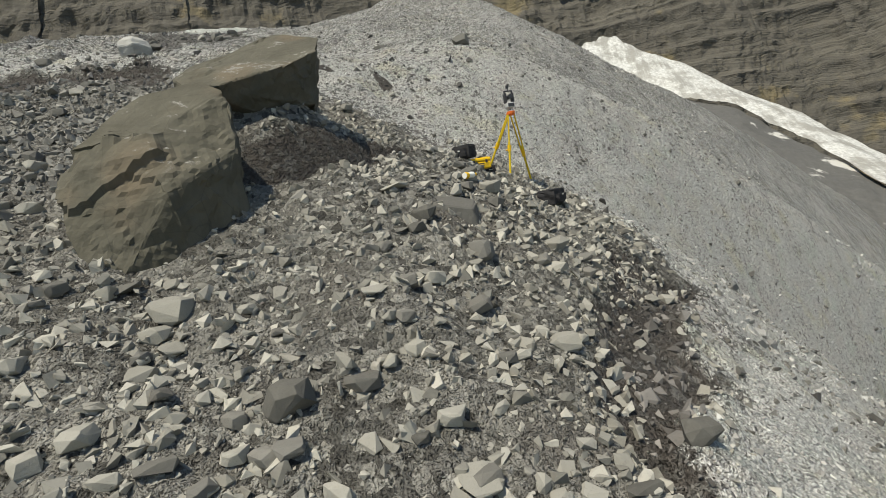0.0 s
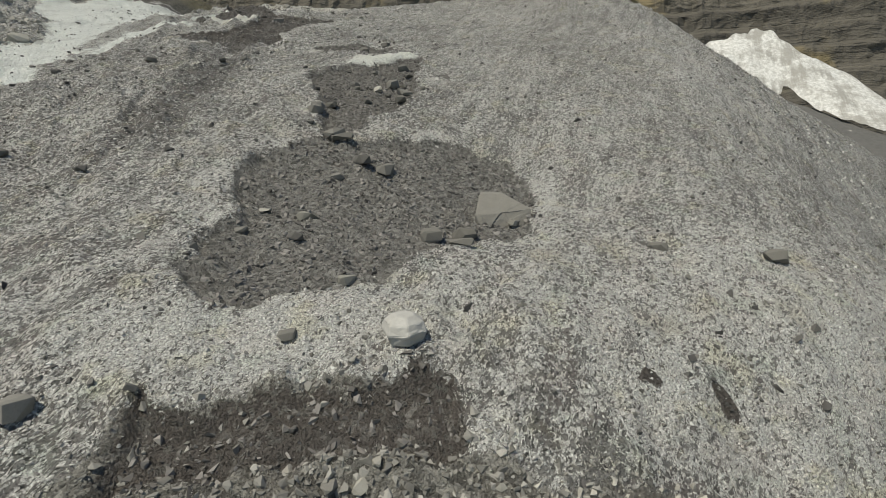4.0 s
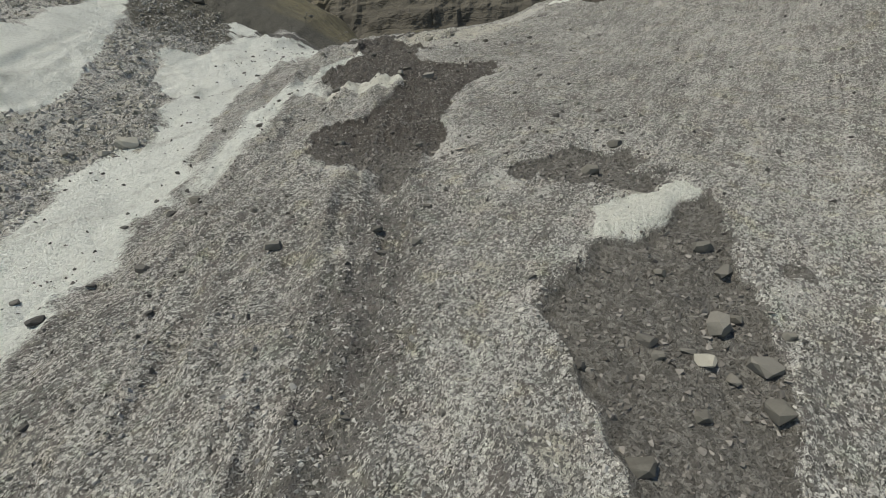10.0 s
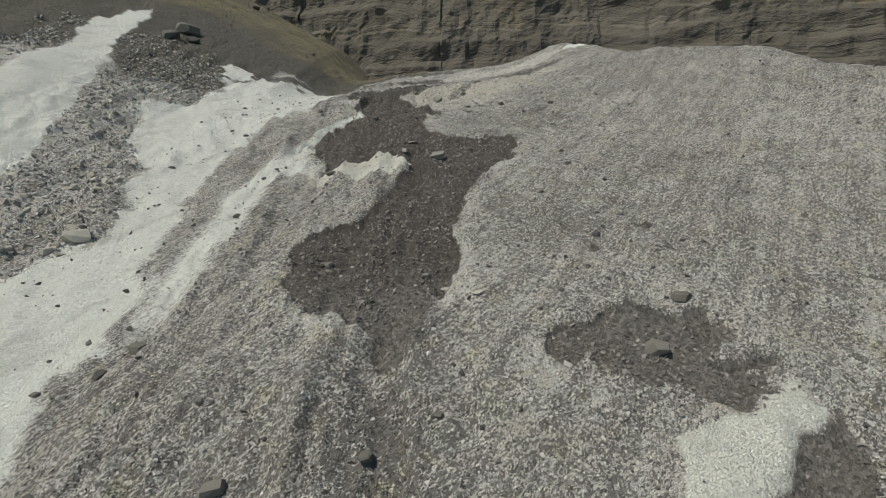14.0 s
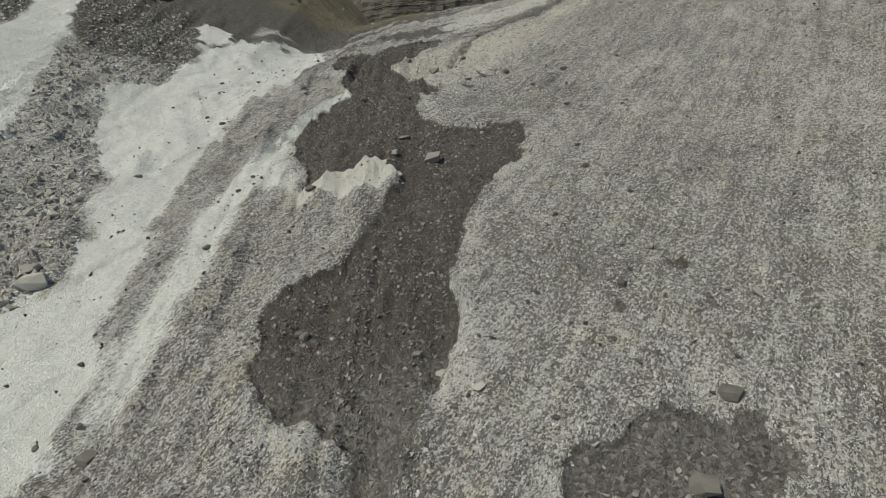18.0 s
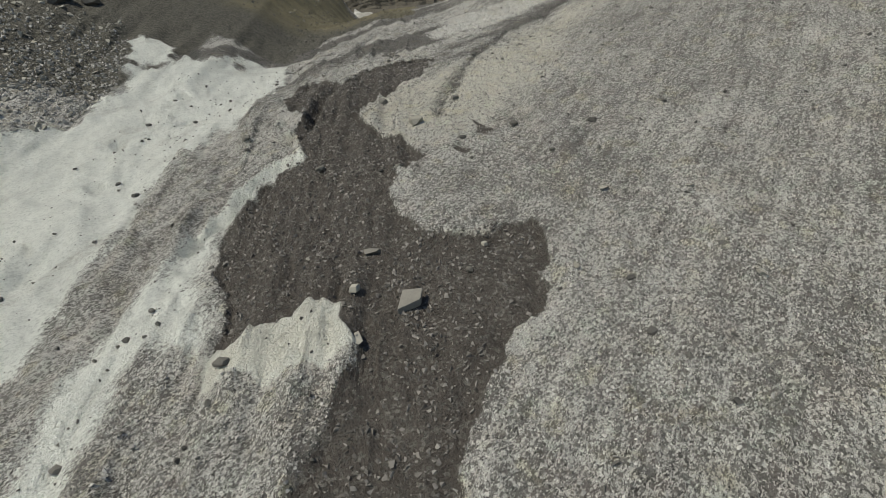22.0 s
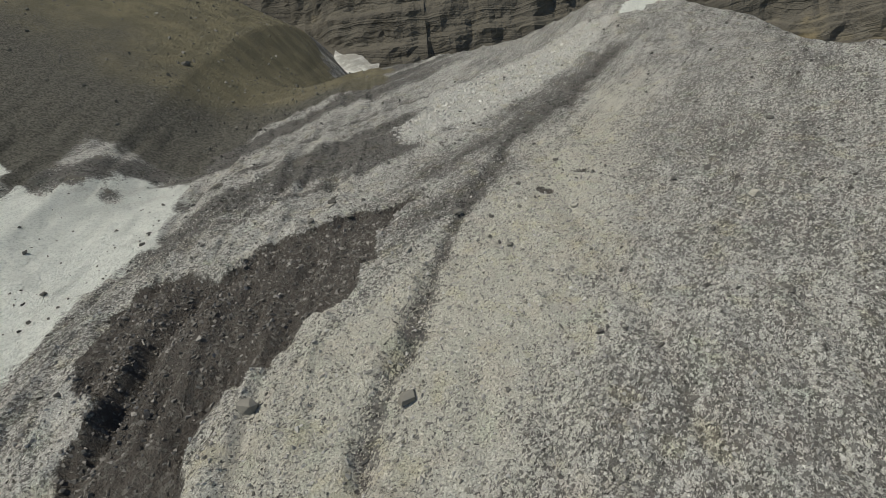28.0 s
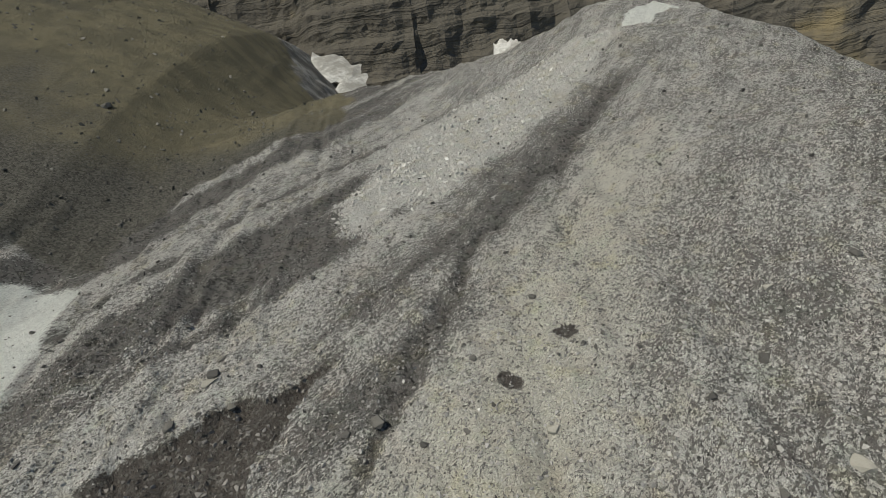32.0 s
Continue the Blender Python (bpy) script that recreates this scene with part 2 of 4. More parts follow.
    colour = k.mix(hill, colour, scree)
    high = k.math("ADD", pits, k.math("MULTIPLY", fine, 0.28))
    high = k.math("SUBTRACT", high, k.math("MULTIPLY", rim, 0.12))
    n = k.bump(k.noise(at, 13.0, 2, 0.6), 1.0, 0.10, k.bump(high, 1.0, 0.36, k.bump(lumps, 1.0, 0.35)))
    return k.done(colour, k.mix(clean, (0.9, 0.9, 0.9), (0.6, 0.6, 0.6)), n, spec=0.25)


def stone_material(name, dark, light, tint=0.1):
    """Split rock: each stone its own shade, with dust, veins and a rough skin."""
    k = Nodes(name)
    at = k.place(world=False)
    own = k.node("ShaderNodeObjectInfo", 5)
    isle = k.node("ShaderNodeNewGeometry", 8)
    shade = k.math("FRACT", k.math("ADD", own, isle))
    n1 = k.noise(at, 3.0, 6, 0.65)
    n2 = k.noise(at, 22.0, 5, 0.7)
    colour = k.mix(shade, dark, light)
    colour = k.mix(k.span(n1, 0.35, 0.75, 0.0, 0.55), colour, tuple(0.5 * a + 0.5 * b for a, b in zip(dark, light)))
    colour = k.mix(k.span(n2, 0.5, 0.8, 0.0, 0.35), colour, tuple(0.6 * a for a in dark))
    return k.done(colour, 0.88, k.bump(k.math("ADD", n1, k.math("MULTIPLY", n2, 0.4)), 0.5, 0.03), spec=0.25)


def boulder_material(name="olive_brown_rock", veined=False):
    """Smooth olive-brown rock, rusty on its broken face, with dust on top and a pale vein."""
    k = Nodes(name)
    at = k.place(world=False)
    n1, n2, n3 = k.noise(at, 0.9, 5, 0.6), k.noise(at, 6.0, 6, 0.65), k.noise(at, 30.0, 4, 0.7)
    colour = k.mix(k.span(n1, 0.3, 0.7), (0.085, 0.080, 0.060), (0.13, 0.122, 0.094))
    colour = k.mix(k.span(k.noise(at, 0.6, 3, 0.5), 0.52, 0.66, 0, 0.5), colour, (0.16, 0.122, 0.08))
    colour = k.mix(k.span(n2, 0.45, 0.8, 0, 0.4), colour, (0.075, 0.069, 0.055))
    up = k.node("ShaderNodeSeparateXYZ", 2, i0=k.node("ShaderNodeNewGeometry", 1))
    dust = k.math("MULTIPLY", k.span(up, 0.55, 0.8), k.span(k.math("ADD", k.math("MULTIPLY", n2, 0.8), n1), 0.99, 1.06))
    colour = k.mix(dust, colour, k.mix(k.span(n3, 0.35, 0.65), (0.12, 0.114, 0.098), (0.34, 0.328, 0.29)))
    vein = k.node("ShaderNodeSeparateXYZ", 0, i0=k.place(world=False, turn=0.5))
    vein = k.math("ABSOLUTE", k.math("ADD", k.math("ADD", vein, 0.55), k.math("MULTIPLY", k.math("SUBTRACT", n1, 0.5), 0.5)))
    colour = k.mix(k.span(vein, 0.015, 0.04, 0.7 if veined else 0.0, 0.0), colour, (0.36, 0.33, 0.27))
    crack = k.cells(at, 1.3, 0, "DISTANCE_TO_EDGE")
    colour = k.mix(k.span(crack, 0.0, 0.010, 0.3, 0.0), colour, (0.05, 0.046, 0.038))
    high = k.math("ADD", k.math("MULTIPLY", n1, 1.2), k.math("ADD", k.math("MULTIPLY", n2, 0.35), k.math("MULTIPLY", n3, 0.1)))
    return k.done(colour, 0.85, k.bump(high, 0.6, 0.08), spec=0.25)


def cliff_material():
    k = Nodes("bedded_cliff_rock")
    at = k.place()
    wob = k.noise(k.place((0.025, 0.025, 0.02)), 1.0, 4, 0.55)
    bed = k.node("ShaderNodeSeparateXYZ", 2, i0=at)
    bed = k.math("ADD", bed, k.math("MULTIPLY", wob, 16.0))
    lay = k.node("ShaderNodeCombineXYZ", i2=bed)
    b1, b2 = k.noise(lay, 0.13, 4, 0.7), k.noise(lay, 0.8, 3, 0.7)
    face = k.noise(at, 0.13, 7, 0.7)
    down = k.noise(k.place((0.30, 0.30, 0.035)), 1.0, 5, 0.65)
    colour = k.mix(k.span(b1, 0.36, 0.66), (0.082, 0.077, 0.066), (0.155, 0.143, 0.118))
    colour = k.mix(k.span(b2, 0.45, 0.7, 0, 0.6), colour, (0.088, 0.083, 0.074))
    colour = k.mix(k.span(face, 0.48, 0.7, 0, 0.7), colour, (0.115, 0.107, 0.092))
    colour = k.mix(k.span(down, 0.55, 0.75, 0, 0.8), colour, (0.08, 0.076, 0.07))
    ochre = k.math("ADD", k.noise(at, 0.03, 4, 0.6), k.math("MULTIPLY", b1, 0.25))
    colour = k.mix(k.span(ochre, 0.71, 0.82, 0, 0.8), colour, (0.23, 0.19, 0.11))
    high = k.math("ADD", k.math("MULTIPLY", b2, 0.8), k.math("ADD", k.math("MULTIPLY", face, 1.4), k.math("MULTIPLY", down, 0.8)))
    return k.done(colour, 0.92, k.bump(high, 1.0, 1.3), spec=0.2)


def snow_material():
    k = Nodes("old_snow")
    at = k.place()
    n1, n2 = k.noise(at, 0.14, 6, 0.68), k.noise(at, 1.2, 6, 0.7)
    run = k.noise(k.place((0.5, 0.07, 0.07), 0.9), 1.0, 5, 0.66)
    colour = k.mix(k.span(n2, 0.35, 0.65), (0.46, 0.46, 0.43), (0.72, 0.72, 0.69))
    colour = k.mix(k.span(k.math("ADD", n1, k.math("MULTIPLY", run, 0.7)), 0.76, 0.98, 0, 0.85), colour, (0.30, 0.29, 0.26))
    return k.done(colour, 0.7, k.bump(k.math("ADD", n1, n2), 0.7, 0.6))


def far_scree_material():
    k = Nodes("far_grey_scree")
    at = k.place()
    n1, n2 = k.noise(at, 0.06, 6, 0.6), k.noise(at, 0.8, 5, 0.7)
    streak = k.noise(k.place((0.25, 0.25, 0.03), 0.6), 1.0, 4, 0.6)
    colour = k.mix(n2, (0.075, 0.074, 0.070), (0.16, 0.158, 0.148))
    colour = k.mix(k.span(k.math("ADD", n1, k.math("MULTIPLY", streak, 0.5)), 0.86, 0.94), colour, (0.55, 0.54, 0.50))
    return k.done(colour, 0.9, k.bump(n2, 0.8, 0.5))


def plain_material(name, colour, rough=0.5, metal=0.0, grain=25.0, wear=0.25, spec=0.4):
    k = Nodes(name)
    at = k.place(world=False)
    n = k.noise(at, grain, 4, 0.6)
    c = k.mix(k.span(n, 0.45, 0.8, 0, wear), colour, tuple(0.55 * a + 0.04 for a in colour))
    return k.done(c, k.span(n, 0.2, 0.8, rough * 0.8, min(1.0, rough * 1.25)), k.bump(n, 0.15, 0.004), metal, spec)


GROUND = ground_material()
STONE = [stone_material("pale_grey_stone", (0.20, 0.194, 0.168), (0.38, 0.368, 0.322)),
         stone_material("brown_grey_stone", (0.092, 0.089, 0.079), (0.215, 0.208, 0.186)),
         stone_material("dark_stone", (0.055, 0.054, 0.052), (0.15, 0.145, 0.132)),
         stone_material("mixed_rubble", (0.15, 0.145, 0.126), (0.48, 0.463, 0.405)),
         stone_material("hollow_gravel", (0.058, 0.054, 0.050), (0.285, 0.271, 0.251)),
         stone_material("weathered_ice", (0.36, 0.355, 0.33), (0.66, 0.655, 0.615)),
         stone_material("grey_rubble", (0.10, 0.098, 0.089), (0.36, 0.35, 0.315)),
         stone_material("granular_ice", (0.15, 0.147, 0.138), (0.50, 0.492, 0.462))]
VEINED_BOULDER = boulder_material("veined_rusty_rock", True)
BOULDER, CLIFF, SNOW, SCREE = boulder_material(), cliff_material(), snow_material(), far_scree_material()
YELLOW = plain_material("yellow_paint", (0.72, 0.52, 0.02), 0.45)
CASE_YELLOW = plain_material("yellow_plastic", (0.85, 0.52, 0.01), 0.4)
ORANGE = plain_material("orange_paint", (0.75, 0.16, 0.02), 0.45)
BLACK = plain_material("black_cloth", (0.020, 0.020, 0.022), 0.85, grain=60)
DARK_PLASTIC = plain_material("dark_plastic", (0.035, 0.036, 0.04), 0.4)
GREY_PLASTIC = plain_material("light_grey_plastic", (0.55, 0.55, 0.53), 0.45)
WHITE = plain_material("white_plastic", (0.80, 0.79, 0.74), 0.4)
STEEL = plain_material("grey_steel", (0.35, 0.35, 0.35), 0.35, 0.9)
LENS = plain_material("lens_glass", (0.01, 0.012, 0.02), 0.08, spec=0.8)


# ---- small relief and what lies where ----
def lattice(i, j, seed):
    h = (i * 374761393 + j * 668265263 + seed * 1442695041) & 0xFFFFFFFF
    h = ((h ^ (h >> 13)) * 1274126177) & 0xFFFFFFFF
    return ((h ^ (h >> 16)) & 0xFFFF) / 65535.0


def value_noise(x, y, seed=0):
    i, j = np.floor(x).astype(np.int64), np.floor(y).astype(np.int64)
    f, g = x - i, y - j
    f, g = f * f * (3 - 2 * f), g * g * (3 - 2 * g)
    a, b = lattice(i, j, seed), lattice(i + 1, j, seed)
    c, d = lattice(i, j + 1, seed), lattice(i + 1, j + 1, seed)
    return (a * (1 - f) + b * f) * (1 - g) + (c * (1 - f) + d * f) * g - 0.5


def rugged(x, y, octaves=4, seed=0):
    out, amp = 0.0, 1.0
    for n in range(octaves):
        out = out + amp * value_noise(x * 2.03**n + 17 * n, y * 2.03**n - 11 * n, seed + n)
        amp *= 0.5
    return out


def inside(u, v, outline):
    """How far points lie inside an outline on the plan (negative: outside), in metres."""
    p = np.asarray(outline, float)
    q = np.roll(p, -1, 0)
    best, odd = np.full(u.shape, 1e9), np.zeros(u.shape, bool)
    for (a, b), (c, d) in zip(p, q):
        e, f = c - a, d - b
        t = np.clip(((u - a) * e + (v - b) * f) / (e * e + f * f + 1e-9), 0, 1)
        best = np.minimum(best, (u - a - t * e) ** 2 + (v - b - t * f) ** 2)
        hit = ((b > v) != (d > v)) & (u < (c - a) * (v - b) / (d - b + 1e-12) + a)
        odd ^= hit
    return np.where(odd, 1, -1) * np.sqrt(best)


def beside(u, v, line):
    """The distance of points from an open line on the plan."""
    best = np.full(u.shape, 1e9)
    for (a, b), (c, d) in zip(line[:-1], line[1:]):
        e, f = c - a, d - b
        t = np.clip(((u - a) * e + (v - b) * f) / (e * e + f * f), 0, 1)
        best = np.minimum(best, np.hypot(u - a - t * e, v - b - t * f))
    return best


RUBBLE = [(11.7, -6.7), (12.4, -6.2), (12.3, -5.3), (12.5, -3.9), (12.5, -2.4), (12.7, -1.2), (12.3, -0.7), (11.0, -0.8), (10.3, 1.1),
          (10.2, 3.5), (9.4, 4.6), (8.9, 6.6), (6.8, 8.6), (4.4, 9.0), (3.3, 8.1), (1.9, 6.6), (0.4, 5.0), (-0.7, 3.7), (-8, 0), (-8, -14), (5, -14), (9.5, -9)]
MUD = {
    "strip": [(3.9, 8.9), (3.0, 8.0), (1.7, 6.5), (0.3, 5.0), (-0.8, 3.8), (-1.4, 2.9), (-0.4, 3.4), (1.0, 4.2), (2.2, 5.4), (3.2, 6.6)],
    "lower": [(15.4, -6.2), (19.1, -5.9), (23.1, -5.9), (26.2, -3.7), (26.2, -2.0), (26.9, 1.9), (27.2, 4.6), (24.6, 6.4), (21.4, 5.6), (18.6, 3.4),
              (17.9, 1.8), (16.8, -0.4), (15.8, -2.0), (15.7, -2.8), (15.2, -4.0), (14.5, -4.6), (14.7, -5.5)],
    "edge": [(12.6, -6.3), (12.2, -5.2), (12.4, -3.9), (12.4, -2.4), (12.9, -1.2), (12.3, -0.4), (11.0, -0.6), (11.2, -1.6), (11.2, -4.0), (11.0, -6.6)],
    "middle": [(35.2, -3.4), (38.2, -0.8), (38.7, 1.3), (40.6, 4.1), (40.5, 5.0), (37.8, 3.9), (36.0, 3.8), (33.6, 3.4), (31.5, 2.0), (29.0, 0.6),
               (27.9, -0.8), (27.5, -1.5), (26.4, -1.8), (26.0, -3.0), (28.8, -2.7), (30.6, -2.5), (32.8, -2.9)],
    "small": [(45.3, -2.4), (46.1, -0.2), (46.3, 1.8), (46.4, 3.8), (44.9, 4.5), (43.6, 3.2), (43.3, 4.5), (43.3, 5.4), (41.8, 4.6), (41.2, 2.6),
              (40.3, 0.2), (41.2, 0.0), (42.0, 0.4), (42.7, -1.7), (43.9, -2.7)],
    "lobe": [(44.2, -8.6), (45.9, -9.3), (46.8, -10.9), (47.6, -12.4), (49.2, -13.6), (51.4, -14.1), (54.0, -13.4), (54.7, -11.2), (58.1, -9.1),
             (61.6, -8.6), (62.9, -7.9), (59.3, -4.2), (56.3, -5.3), (52.5, -5.8), (50.8, -5.6), (47.9, -6.4), (46.5, -7.1), (45.1, -7.9)],
    "broad": [(62.6, -14.3), (64.7, -14.6), (67.4, -16.1), (70.2, -16.5), (73.6, -15.6), (76.9, -13.5), (81.4, -14.8), (87.8, -13.6), (91.4, -10.6),
              (95.8, -3.2), (91.6, -5.2), (85.7, -6.0), (82.4, -9.7), (80.0, -10.2), (75.7, -6.5), (74.0, -5.3), (73.0, -7.3), (70.3, -7.5), (67.5, -6.3),
              (67.3, -5.0), (67.6, -3.2), (68.1, -0.1), (66.6, -0.1), (62.6, -1.7), (60.9, -3.1), (58.5, -4.6), (58.0, -8.9), (61.9, -8.5), (63.7, -9.3),
              (63.8, -11.1), (63.0, -11.9)],
    "wedge": [(83.6, -16.0), (86.1, -16.9), (88.8, -16.8), (89.8, -15.0), (89.5, -12.4), (91.2, -11.3), (91.8, -8.9), (94.2, -6.0), (95.9, -3.1),
              (92.4, -5.2), (88.6, -5.3), (86.5, -6.7), (84.8, -7.3), (83.3, -9.0), (80.8, -10.1), (81.3, -12.9), (83.1, -14.9)],
}
CLEAN = {
    "trough": [(20, -22.0), (34, -22.6), (42, -21.4), (53, -21.8), (61, -23.6), (70, -24.5), (76, -24.3), (82, -22.6), (88, -20.0), (99, -19.2), (106, -21.6),
               (108, -23.8), (106.4, -27), (106.0, -30.9), (109, -38.5), (103, -37), (98, -34.5), (92.5, -33.6), (87.5, -33.5), (82, -37), (75, -34.6), (69, -30.7),
               (60.3, -27.5), (57.6, -28.2), (54, -30.6), (44, -27.9), (38, -28.2), (20, -29)],
    "tongue": [(62.6, -14.6), (63.7, -12.0), (63.6, -9.3), (61.9, -8.5), (60.7, -10.0), (61.2, -12.8), (61.0, -14.2)],
    "flank": [(77.1, -13.9), (75.7, -14.2), (72.5, -16.0), (69.4, -16.4), (67.4, -16.6), (64.5, -14.7), (62.4, -14.4), (62.8, -17.5), (59.0, -17.8), (56.2, -17.6), (54.0, -18.0),
              (50.5, -18.4), (47.5, -19.6), (49.0, -21.0), (52.1, -21.0), (54.9, -21.3), (58.9, -21.3), (63.3, -21.8), (66.3, -20.9), (70.0, -19.2), (74.5, -16.5)],
    "block": [(40.1, 0.1), (40.8, 2.2), (41.6, 4.5), (40.7, 4.6), (39.1, 2.2), (38.3, -0.2), (38.4, -0.9)],
    "mound": [(76.0, -48), (107, -56), (118, -52), (100.6, -49.3), (79.4, -41.2), (69.9, -38.6), (62, -37.6), (50, -44), (60, -60)],
    "top": [(122.2, 19.2), (124.6, 20.8), (124.6, 22.6), (127.2, 21.4), (126.5, 19.0), (124.6, 17.4)],
}
BAND = [(105.8, -4.6), (104.7, -3.1), (108.4, 2.1), (113.7, 7.5), (124.2, 17.1), (125.4, 14.0), (125.0, 11.1), (121.6, 2.9), (114.7, -2.1), (109.4, -5.1)]
CREAM = [(102.7, 6.3), (108.3, 10.8), (109.2, 14.4), (96.4, 8.9), (88.7, 5.2), (80, 1.0), (76, -4.5), (78.5, -9.0), (83, -8.6), (89.6, -2.0), (93.9, 1.9), (97.5, 2.9)]
RILL = [(117.0, 15.1), (107.3, 7.3), (101.5, 2.5), (96.6, 0.8), (92.5, -0.8), (89.7, -1.4), (84.5, -3.0), (79.0, -4.6)]
RILL_TOP = [(124.0, 18.0), (128.0, 22.0)]
DARK_LANE = [(116.0, 14.0), (108.0, 6.4), (103.0, 1.2), (99.0, -3.0)]
RILL_LEFT = [(58.0, -8.6), (50.0, -9.4), (44.0, -8.6), (40.0, -8.4), (35.0, -8.8), (28.0, -10.0)]
HILL_FOOT = [(108.1, -22.0), (115.3, -20.0), (121.0, -14.2), (125.6, -7.4), (131, -7.0), (190, -30), (260, -80), (260, -160), (150, -170), (124, -56), (111.6, -41), (111.0, -35)]
TRENCH = [(4.6, 0.5), (4.4, 1.5), (5.1, 2.5), (6.6, 4.3), (8.8, 7.2), (8.6, 6.3), (7.5, 3.9), (6.5, 2.6), (6.0, 1.7), (5.8, 0.7), (5.3, -0.6), (5.0, -2.0), (4.6, -2.9), (4.2, -2.3), (4.9, -1.2)]


def fraying(u, v, size, seed):
    return size * rugged(u / 1.7, v / 1.7, 3, seed)


def ramp(depth, width=0.5):
    return np.clip(0.5 + depth / (2 * width), 0, 1)


def cover_of(u, v):
    """The shares of each kind of ground over the plan, and the height it adds."""
    fu, fv = u + fraying(u, v, 0.9, 3), v + fraying(u, v, 0.9, 9)
    rubble = inside(fu, fv, RUBBLE)
    mud = np.max([inside(fu, fv, p) for p in MUD.values()], 0)
    clean = np.max([inside(fu, fv, p) for key, p in CLEAN.items() if key not in ("trough", "flank")], 0)
    flank = inside(fu, fv, CLEAN["flank"])
    trough = inside(u + fraying(u, v, 2.5, 21), v + fraying(u, v, 2.0, 22), CLEAN["trough"])
    trough = trough - 7 * np.clip(rugged(u / 6, v / 5, 4, 23) + 0.35, 0, 1) * step(u, 93, 99) * step(-v, 22, 27)
    block = inside(fu, fv, CLEAN["block"])
    mud = np.minimum(mud, -np.maximum(block, inside(fu, fv, CLEAN["tongue"])))
    torn = inside(fu, fv, MUD["small"])
    mud = np.where(torn > -0.3, mud - np.maximum(0, 2.4 * rugged(u / 1.6, v / 1.3, 3, 18) - 0.1), mud)
    band, cream = inside(fu, fv, BAND), inside(fu, fv, CREAM)
    rill, rill2, lane = beside(fu, fv, RILL), beside(fu, fv, RILL_LEFT), beside(fu, fv, DARK_LANE)
    hill = inside(u + fraying(u, v, 2, 31), v + fraying(u, v, 2, 32), HILL_FOOT)
    pit = inside(u + fraying(u, v, 0.3, 41), v + fraying(u, v, 0.3, 42), TRENCH)
    left = step(-v, 30, 36)
    ring = beside(fu, fv, RILL_TOP)
    out = {
        "rubble": ramp(rubble),
        "mud": np.maximum(ramp(mud), ramp(pit, 0.25) * step(v, 0.2, 0.8)),
        "clean": np.max([ramp(clean, 0.3), ramp(trough, 1.6), 0.9 * ramp(flank - 0.3, 1.5), np.clip(1.4 - beside(fu, fv, CRACKS[0]), 0, 1)], 0),
        "cream": np.clip(ramp(cream, 1.8) + 0.9 * ramp(inside(fu, fv, CLEAN["tongue"]), 0.5) + 0.6 * ramp(block, 0.4), 0, 1),
        "hill": np.maximum(ramp(hill, 2.0), step(-v, 28, 33) * step(u, 84, 98) * (1 - ramp(np.maximum(trough, clean), 1.5))),
        # the rill2 term and left strip darken the colour in place of relief shadow
        "grime_and_shade": np.clip(0.8 * np.exp(-((rill / 0.36) ** 2)) + 0.45 * np.exp(-((rill2 / 1.6) ** 2)) + 0.45 * np.exp(-((lane / 1.6) ** 2)) + 0.05 * step(-v, 8, 11) * (1 - step(-v, 16, 19)) * step(u, 20, 26) * (1 - step(u, 56, 62)) + (0.5 * step(u, 84, 100) - 0.25) * left + 0.2 * step(rubble, 0.0, 0.6) * step(u, 3.0, 6.0) * step(-v, -1.5, 1.5) + np.clip(2.2 * rugged((0.67 * u + 0.74 * v) / 30.0, (0.67 * v - 0.74 * u) / 1.9, 3, 16) * step(u, 88, 100) * step(-v, -4, 2), -0.3, 0.7) + 0.2 * step(u, 96, 106) * step(-v, -2, 6), -0.4, 1.6),
        "pale": np.clip(1.5 * ramp(band, 0.7) + 0.6 * np.exp(-(((u - 14.0) / 1.4) ** 2) - ((v + 4.0) / 4.5) ** 2) + 0.45 * (1 - step(u, 10, 20)) * step(-rubble, 0.2, 1.0) * step(v, 1, 4) + 0.06 * (1 - step(u, 35, 50)) * step(v, 5, 10) + 0.12 * np.exp(-(np.maximum(-clean, 0) / 0.5) ** 2) * (clean < 0.3)
                        + np.clip(1.6 * rugged(u / 2.3, v / 2.3, 3, 15) - 0.1, 0, 0.6) * np.exp(-((np.abs(mud + 0.5)) / 0.7) ** 2) * (mud < 0)
                        - 0.5 * np.exp(-((ring - 0.0) / 0.5) ** 2), -0.6, 1.5),
        "gravelly": (0.6 * (1 - step(u, 46, 52)) + 0.35 * (1 - step(u, 26.5, 28.5))) * step(u, 12.5, 14),
        "stony": step(-(u - 108) * 0.35 - v, 14, 34) * 0.25 + 0.6 * (1 - step(u, 116, 138)),
    }
    for a, b, r in SPOTS:
        out["mud"] = np.maximum(out["mud"], np.clip(1.1 - 0.6 * np.hypot((fu - a), (fv - b)) / r, 0, 1))
    z = -0.36 * step(mud, -0.12, 0.25) + 0.16 * step(block, 0.0, 0.4) - 1.5 * step(pit, 0.0, 0.5) * step(v, 0.6, 2.2) - 0.7 * step(pit, 0.0, 0.4) * step(v, -2.6, -0.8) * (1 - step(v, 0.6, 2.2))
    z = z - 0.32 * np.exp(-((rill / 0.35) ** 2)) - 0.18 * np.exp(-((rill2 / 0.6) ** 2)) + 0.12 * ramp(band, 0.5)
    far = step(u, 100, 170) + left
    even = 1 - 0.8 * ramp(hill, 6.0)
    z = z + even * (0.55 * rugged(u / 11, v / 8, 3, 1) + (0.22 + 0.15 * far) * rugged(u / 3.1, v / 2.4, 3, 5))
